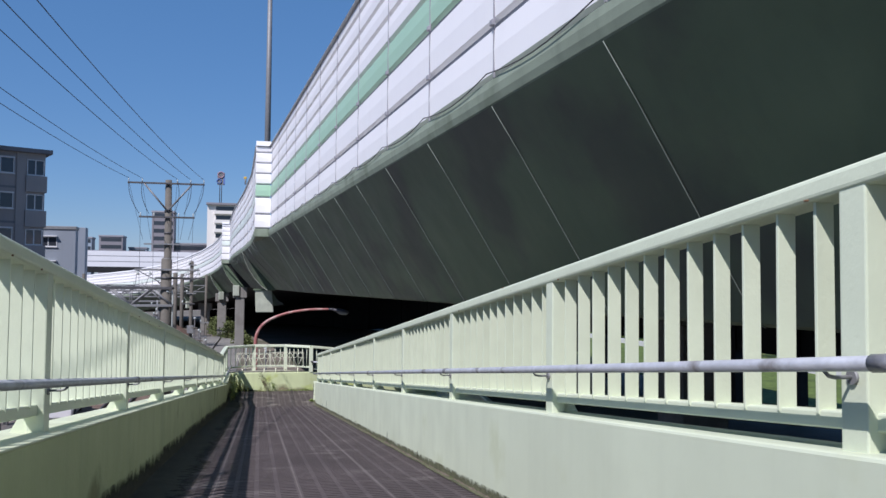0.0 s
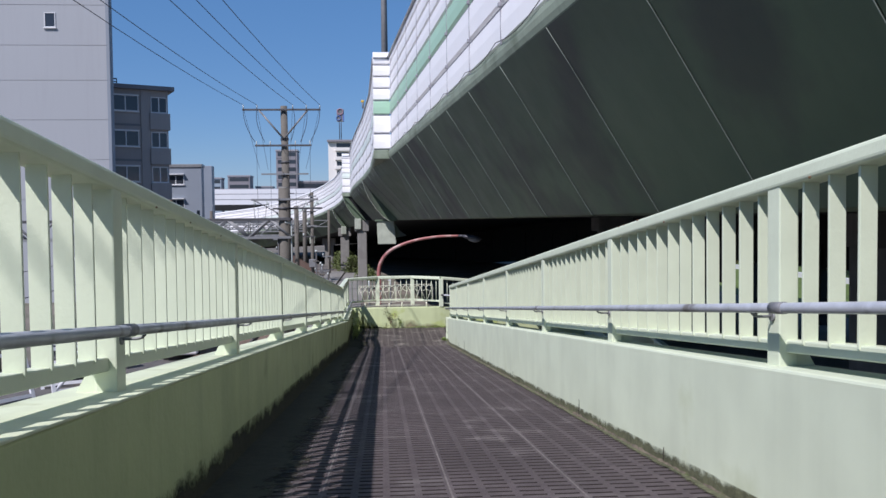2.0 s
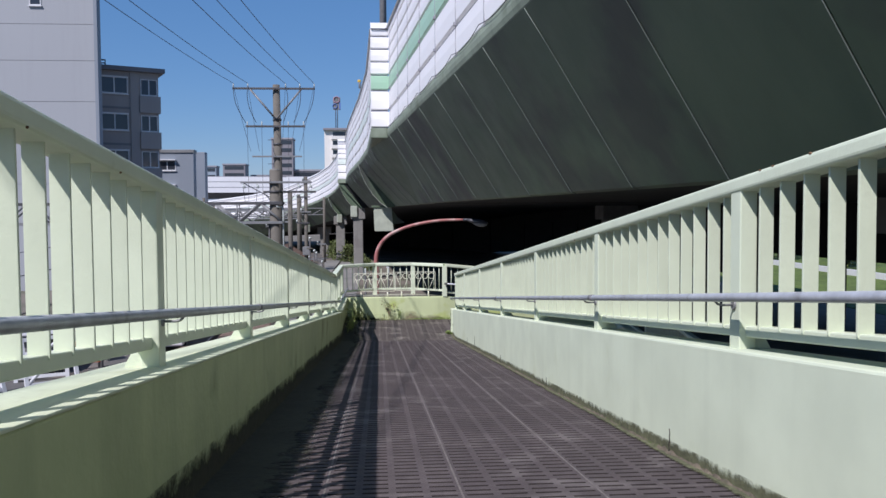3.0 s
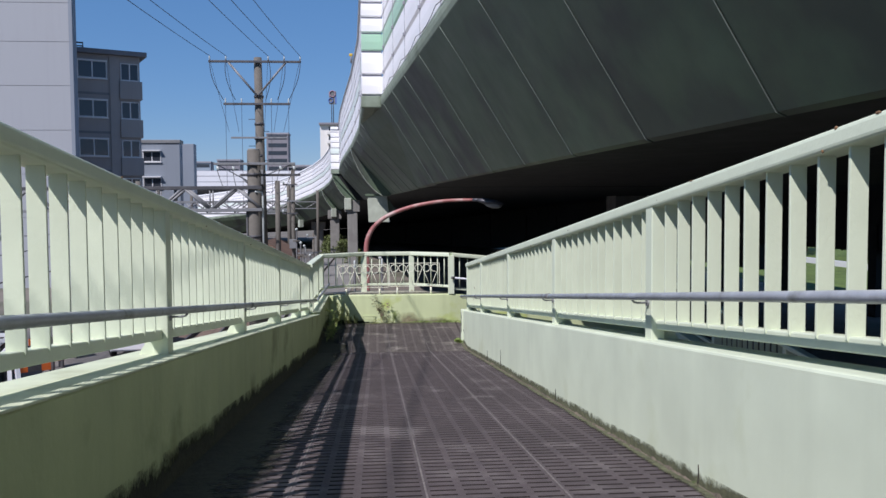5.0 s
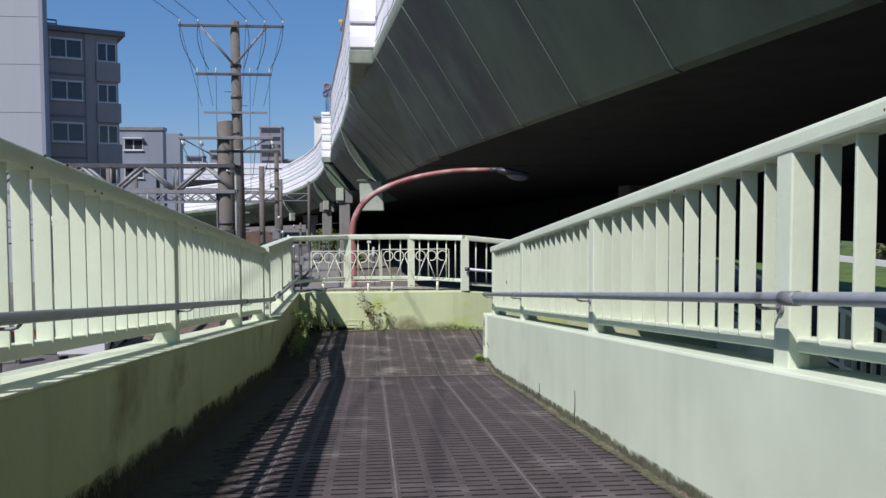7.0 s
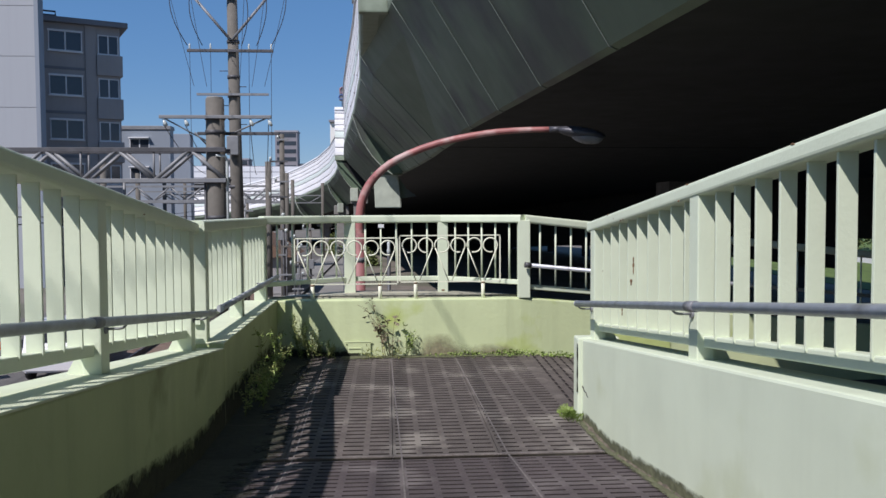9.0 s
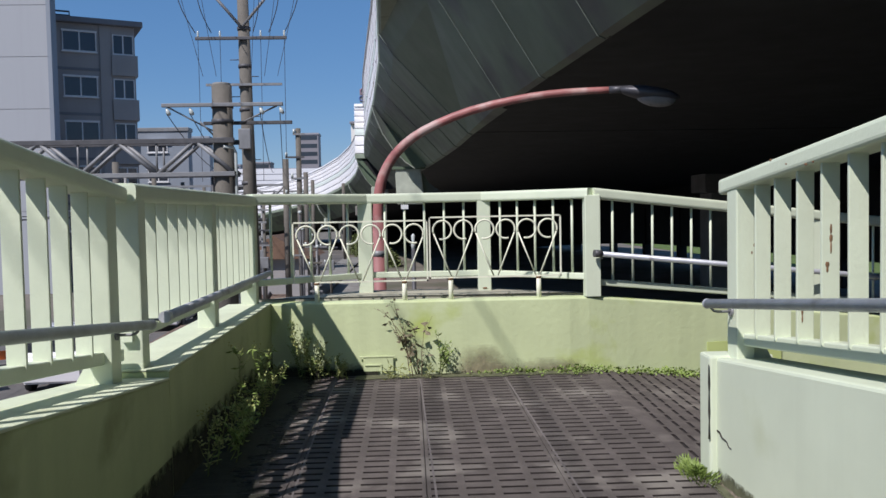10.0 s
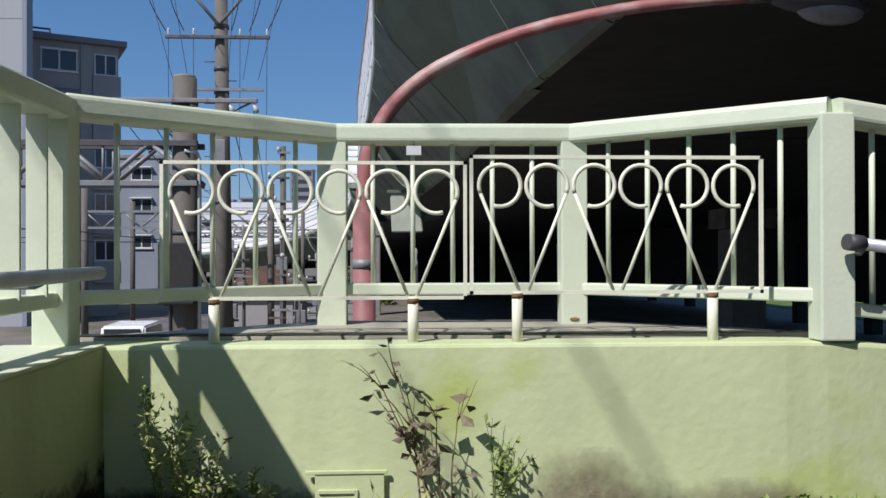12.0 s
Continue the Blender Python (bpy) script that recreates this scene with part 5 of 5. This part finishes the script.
def weed(at, height, stems, mat, label, away=(0, 0), spread=0.3, lsize=0.03, width=0.32, density=26, twigs=3, thick=0.003, flowers=0, name="weed", stem_mat=None, droop=0.0, flower_mat=None):
    """Stems with side twigs, narrow leaves all along them and small flower heads at the tips."""
    t = thing(name, at, label, "plant", "weeds on the landing")
    sb, lb, fb = bmesh.new(), bmesh.new(), bmesh.new()
    def run(start, way, length, r, leaves, depth):
        pts, p, d = [Vector(start)], Vector(start), Vector(way).normalized()
        for k in range(7):
            d = (d + Vector((random.uniform(-1, 1), random.uniform(-1, 1), random.uniform(-0.6, 0.6))) * 0.16 + Vector((0, 0, 0.05 - droop * k / 7))).normalized()
            p = p + d * length / 7
            if p.z < 0.005:
                p.z = 0.005
            pts.append(p.copy())
        tube(pts, r, 5, bm=sb, radii=[r * (1 - 0.1 * k) for k in range(8)])
        for k in range(leaves):
            u = random.uniform(0.12, 1.0) * 6.99
            i = int(u)
            q = pts[i].lerp(pts[i + 1], u - i)
            leaf(lb, q, (random.uniform(-1, 1), random.uniform(-1, 1), random.uniform(-0.5, 0.7) - droop), lsize * random.uniform(0.45, 1.25), width)
        for k in range(flowers):
            q = pts[-1] + Vector((random.gauss(0, 0.012), random.gauss(0, 0.012), random.gauss(0, 0.010)))
            leaf(fb, q, (random.uniform(-1, 1), random.uniform(-1, 1), 0.6), 0.012, 0.9)
        if depth:
            for k in range(twigs):
                i = random.randint(2, 6)
                side = (pts[i + 1] - pts[i]).normalized() + Vector((random.uniform(-1, 1), random.uniform(-1, 1), random.uniform(-0.1, 0.5))) * 0.9
                run(pts[i], side, length * random.uniform(0.2, 0.42), r * 0.6, leaves // 2, depth - 1)
    for _ in range(stems):
        off = Vector((random.uniform(-0.05, 0.05), random.uniform(-0.05, 0.05), 0))
        way = (away[0] + random.uniform(-1, 1) * spread, away[1] + random.uniform(-1, 1) * spread, 1)
        run(off, way, height * random.uniform(0.6, 1.0), thick, density, 1)
    tagged(part("stem", sb, stem_mat or STEM, t), kind="stuff")
    tagged(part("foliage", lb, mat, t), kind="stuff")
    if flowers:
        tagged(part("seed_head", fb, flower_mat or LEAF_PALE, t), kind="stuff")
    else:
        fb.free()
    return t

random.seed(7)
GREEN_STEM = material("green_stem", (0.16, 0.20, 0.06), 0.7, vary=0.3, scale=30)
# along the shaded side of the landing
for k in range(10):
    y = 22.42 + 0.16 * k + random.uniform(-0.05, 0.05)
    weed((-0.77 + random.uniform(0.03, 0.14), y, 0.0), (0.46, 0.30, 0.40, 0.34, 0.25)[k % 5], 3 if k < 7 else 2, LEAF if k % 3 else LEAF_PALE,
         "tall thin green weed with small flower heads by the shaded wall", (0.18, -0.05), 0.28, 0.042 if k % 2 else 0.03, 0.28, 16, 3, 0.0028, 5, stem_mat=GREEN_STEM)
# in the corner, lit between the shadows of the posts
for k in range(6):
    weed((-0.60 + 0.065 * k, 24.47 - 0.02 * (k % 2), 0), (0.46, 0.40, 0.32, 0.26, 0.18, 0.13)[k], 3, LEAF_PALE if k % 2 else LEAF, "straggly yellow-green weed before the landing wall", (-0.10, 0.02), 0.22, 0.028, 0.35, 18, 3, 0.0026, 3, stem_mat=GREEN_STEM)
# withered vine leaning on the wall
weed((0.215, 24.50, 0), 0.60, 3, DRY_LEAF, "withered brown vine climbing the landing wall", (-0.26, 0.02), 0.12, 0.045, 0.5, 6, 5, 0.004, name="dry_vine", droop=0.08)
weed((0.24, 24.49, 0), 0.46, 2, DRY_LEAF, "withered brown vine with hanging leaves before the landing wall", (0.16, -0.05), 0.18, 0.065, 0.55, 4, 3, 0.0036, name="dry_vine", droop=0.15)
weed((0.36, 24.48, 0), 0.34, 4, LEAF, "green weed with thin twigs before the landing wall", (0.22, -0.05), 0.3, 0.032, 0.45, 12, 3, 0.0028, stem_mat=GREEN_STEM)
for x in (0.02, 0.10, 0.33):
    weed((x, 24.40, 0), 0.13, 3, LEAF_PALE, "thin tuft of yellowing grass in a paving joint", (0, 0), 0.35, 0.05, 0.12, 8, 0, 0.0015, stem_mat=LEAF_PALE)
lb = bmesh.new()
for k in range(3200):
    x = 0.55 + 2.9 * random.random() ** 0.75
    clump = max(0.0, noise.noise((x * 2.7, 1.0, 0)) + 0.35) * (0.35 if x < 1.2 else 1.0)
    if random.random() > 0.25 + clump:
        continue
    back = 24.55 + max(0, x - 1.52) * 0.19
    deep = abs(random.gauss(0, 0.045 + 0.05 * clump))
    p = (x, back - 0.01 - deep, -max(0, x - 1.52) * 0.11 + random.random() * (0.015 + 0.075 * clump) * max(0.2, 1 - deep * 5))
    leaf(lb, p, (random.uniform(-1, 1), random.uniform(-1, 0.5), random.uniform(-0.1, 0.8)), random.uniform(0.012, 0.032), 0.75)
tagged(part("creeping_weeds", lb, LEAF), "low bright green weeds along the foot of the wall", "plant", kind="stuff")
lb = bmesh.new()
for k in range(700):
    a = random.uniform(0, 6.28)
    r = random.random() * 0.10
    leaf(lb, (XR - 0.06 + r * math.cos(a) * 0.7, 22.18 + r * 1.7 * math.sin(a), random.random() * 0.035), (math.cos(a) * 0.6, math.sin(a) * 0.6, 0.7), random.uniform(0.012, 0.035), 0.25)
tagged(part("moss_tuft", lb, LEAF), "tuft of yellow-green grass at the end of the wall", "plant", kind="stuff")

def bush(x, y, w, h, z=GROUND_Z):
    t = thing("bush", (x, y, z), "dark green bush beside the viaduct piers", "bush", "bushes below the viaduct")
    lb = bmesh.new()
    for _ in range(700):
        a, u = random.uniform(0, 6.28), random.random()
        r = w * (0.5 + 0.5 * random.random()) * math.sqrt(1 - (u * 0.9) ** 2) * (0.8 + 0.25 * math.sin(3 * a + x))
        leaf(lb, (r * math.cos(a), r * math.sin(a), h * u * random.uniform(0.7, 1.05)), (random.uniform(-1, 1), random.uniform(-1, 1), random.uniform(-0.2, 1)), random.uniform(0.15, 0.34), 0.6)
    part("crown", lb, BUSH, t)
    part("stem", tube([(0, 0, -0.1), (0, 0, h * 0.6)], 0.06, 6), STEM, t)
for x, y, w, h in ((-4.6, 103, 1.6, 2.6), (-5.4, 107, 1.5, 2.2), (-3.5, 99, 1.3, 2.0), (-1.9, 90, 1.1, 1.5), (-1.3, 86, 0.9, 1.1)):
    bush(x, y, w, h)

def tree(x, y, h, w):
    t = thing("tree", (x, y, GROUND_Z), "dark green leafy tree beyond the grass", "tree", "trees beyond the viaduct")
    part("trunk", tube([(0, 0, -0.1), (0.1, 0, h * 0.3), (0.0, 0.1, h * 0.6), (0.1, 0.1, h * 0.85)], 0.2, 8, radii=[0.24, 0.19, 0.13, 0.05]), STEM, t)
    for k in range(4):
        a = k * 1.6 + x
        part("limb", tube([(0.05, 0, h * (0.3 + 0.1 * k)), (w * 0.4 * math.cos(a), w * 0.4 * math.sin(a), h * (0.45 + 0.1 * k)), (w * 0.75 * math.cos(a), w * 0.75 * math.sin(a), h * (0.52 + 0.1 * k))], 0.07, 6, radii=[0.09, 0.06, 0.03]), STEM, t)
    lb = bmesh.new()
    for c in range(22):
        a, u = random.uniform(0, 6.28), random.random()
        cx, cy, cz = w * 0.7 * random.random() * math.cos(a), w * 0.7 * random.random() * math.sin(a), h * (0.12 + 0.8 * u)
        for _ in range(42):
            q = Vector((random.gauss(0, 1), random.gauss(0, 1), random.gauss(0, 0.7))) * w * 0.2
            leaf(lb, (cx + q.x, cy + q.y, max(0.4, cz + q.z)), (random.uniform(-1, 1), random.uniform(-1, 1), random.uniform(-0.5, 0.6)), random.uniform(0.25, 0.55), 0.6)
    part("crown", lb, BUSH, t)
for k in range(24):
    tree(44.5 + 2.5 * (k % 3) + random.uniform(-1, 1), 30 + 4.2 * k, random.uniform(6.5, 9.0), random.uniform(3.0, 4.0))

# ---- paving with slots ----
COL, ROWY, SL, SW, DEEP = 0.145, 0.082, 0.112, 0.022, 0.009
def paving(nx, ny, top=SLOT_FLOOR):
    """A slab of paving nx by ny cells, each with one recessed slot across it."""
    vs, fs, mi = [], [], []
    def quad(a, b, c, d, m):
        i = len(vs)
        vs.extend((a, b, c, d))
        fs.append((i, i + 1, i + 2, i + 3))
        mi.append(m)
    for i in range(nx):
        for j in range(ny):
            x0, y0 = i * COL, j * ROWY
            x1, y1 = x0 + COL, y0 + ROWY
            a, b, c, d = x0 + (COL - SL) / 2, x0 + (COL + SL) / 2, y0 + (ROWY - SW) / 2, y0 + (ROWY + SW) / 2
            for p in ((x0, x1, y0, c), (x0, x1, d, y1), (x0, a, c, d), (b, x1, c, d)):
                quad((p[0], p[2], 0), (p[1], p[2], 0), (p[1], p[3], 0), (p[0], p[3], 0), 0)
            e = -DEEP
            quad((a, c, e), (b, c, e), (b, d, e), (a, d, e), 1)
            quad((a, c, 0), (b, c, 0), (b, c, e), (a, c, e), 1)
            quad((b, d, 0), (a, d, 0), (a, d, e), (b, d, e), 1)
            quad((a, d, 0), (a, c, 0), (a, c, e), (a, d, e), 1)
            quad((b, c, 0), (b, d, 0), (b, d, e), (b, c, e), 1)
    w, l, t = nx * COL, ny * ROWY, -0.03
    quad((0, 0, 0), (0, 0, t), (w, 0, t), (w, 0, 0), 0)
    quad((0, l, 0), (w, l, 0), (w, l, t), (0, l, t), 0)
    quad((0, 0, 0), (0, l, 0), (0, l, t), (0, 0, t), 0)
    quad((w, 0, 0), (w, 0, t), (w, l, t), (w, l, 0), 0)
    me = bpy.data.meshes.new("paving_slab")
    me.from_pydata(vs, [], fs)
    me.materials.append(top)
    me.materials.append(SLOT_DIRT)
    me.polygons.foreach_set("material_index", mi)
    me.update()
    return me

ramp_floor = tagged(new("floor"), "brown-grey slotted anti-slip paving of the ramp and landing", "floor", kind="structure")
NX, NY = 4, 14
slab = paving(NX, NY)
sx, sy = NX * COL + 0.004, NY * ROWY + 0.003
tilt = math.degrees(math.atan(-SLOPE))
k = 0
y = Y0
run = sy * math.cos(math.atan(SLOPE))
while y < RAMP_END - 0.2:
    for i in range(4):
        part("paving_slab", slab, None, ramp_floor, at=pose(XL - 0.002 + i * sx, y, floor_z(y) + random.uniform(-0.001, 0.001), tilt, 0, 0))
    y += run
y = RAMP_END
# landing slabs use the paler, browner paving colour
dusty = paving(NX, NY, LANDING_FLOOR)
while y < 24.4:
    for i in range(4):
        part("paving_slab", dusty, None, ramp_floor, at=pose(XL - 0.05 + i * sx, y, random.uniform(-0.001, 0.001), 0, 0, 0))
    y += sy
# slabs laid askew where the way turns and falls to the right
def askew(me):
    """Cut a slab to the turning part and lay it on the falling floor."""
    m = me.copy()
    bm = bmesh.new()
    bm.from_mesh(m)
    bmesh.ops.transform(bm, matrix=pose(1.30, 25.2, 0, 0, 0, -92), verts=bm.verts)
    gone = [f for f in bm.faces if f.calc_center_median().x < 1.44 or f.calc_center_median().y > 24.56 + 0.19 * max(0, f.calc_center_median().x - 1.5) or f.calc_center_median().y < 21.8]
    bmesh.ops.delete(bm, geom=gone, context="FACES")
    for v in bm.verts:
        v.co.z -= 0.10 * max(0.0, v.co.x - 1.44)
    bm.to_mesh(m)
    bm.free()
    return m
part("paving_slab", askew(paving(25, 34, LANDING_FLOOR)), None, ramp_floor)
# pale grit in the joints between the slabs
GRIT = material("pale_grit_in_joints", (0.17, 0.15, 0.14), 0.95, vary=0.35, scale=40, bump=0.5)
for i in range(1, 4):
    x = XL - 0.002 + i * sx - 0.002
    bm = sweep([(-0.0045, -0.004), (0.0045, -0.004), (0.0045, 0.001), (-0.0045, 0.001)], [(x, Y0, floor_z(Y0)), (x, RAMP_END, 0.0), (x - 0.048, 24.5, 0.0)])
    part("joint_filler", bm, GRIT, ramp_floor)
for k in range(0, 24, 4):
    yy = Y0 + run * k
    part("joint_filler", box(XL, XR, yy - 0.005, yy + 0.0, floor_z(yy) - 0.004, floor_z(yy) + 0.001), GRIT, ramp_floor)
part("joint_filler", box(XL, XR - 0.02, RAMP_END - 0.012, RAMP_END + 0.002, -0.004, 0.003), GRIT, ramp_floor)
part("joint_filler", box(1.40, 1.475, 22.2, 24.56, -0.012, 0.003, 0.001), LANDING_FLOOR, ramp_floor)
# drifted grit along the foot of the sunlit wall
bm = bmesh.new()
prev = None
for i in range(1100):
    yy = Y0 + (22.05 - Y0) * i / 1099
    ww = -0.03 * (0.15 + 0.9 * abs(noise.noise((yy * 1.7, XR, 0))) + 0.7 * abs(noise.noise((yy * 7, XR, 3))) + 0.5 * abs(noise.noise((yy * 23, XR, 5))))
    hh = 0.012 + 0.03 * abs(noise.noise((yy * 9, 2, 5)))
    now = [bm.verts.new((XR + 0.001, yy, floor_z(yy) + hh)), bm.verts.new((XR + ww * 0.5, yy, floor_z(yy) + hh * 0.5)), bm.verts.new((XR + ww, yy, floor_z(yy) + 0.0015))]
    if prev:
        bm.faces.new((prev[0], prev[1], now[1], now[0]))
        bm.faces.new((prev[1], prev[2], now[2], now[1]))
    prev = now
tagged(part("soil_strip", bm, SOIL), "grit and moss drifted against the foot of the wall", "soil", kind="stuff")
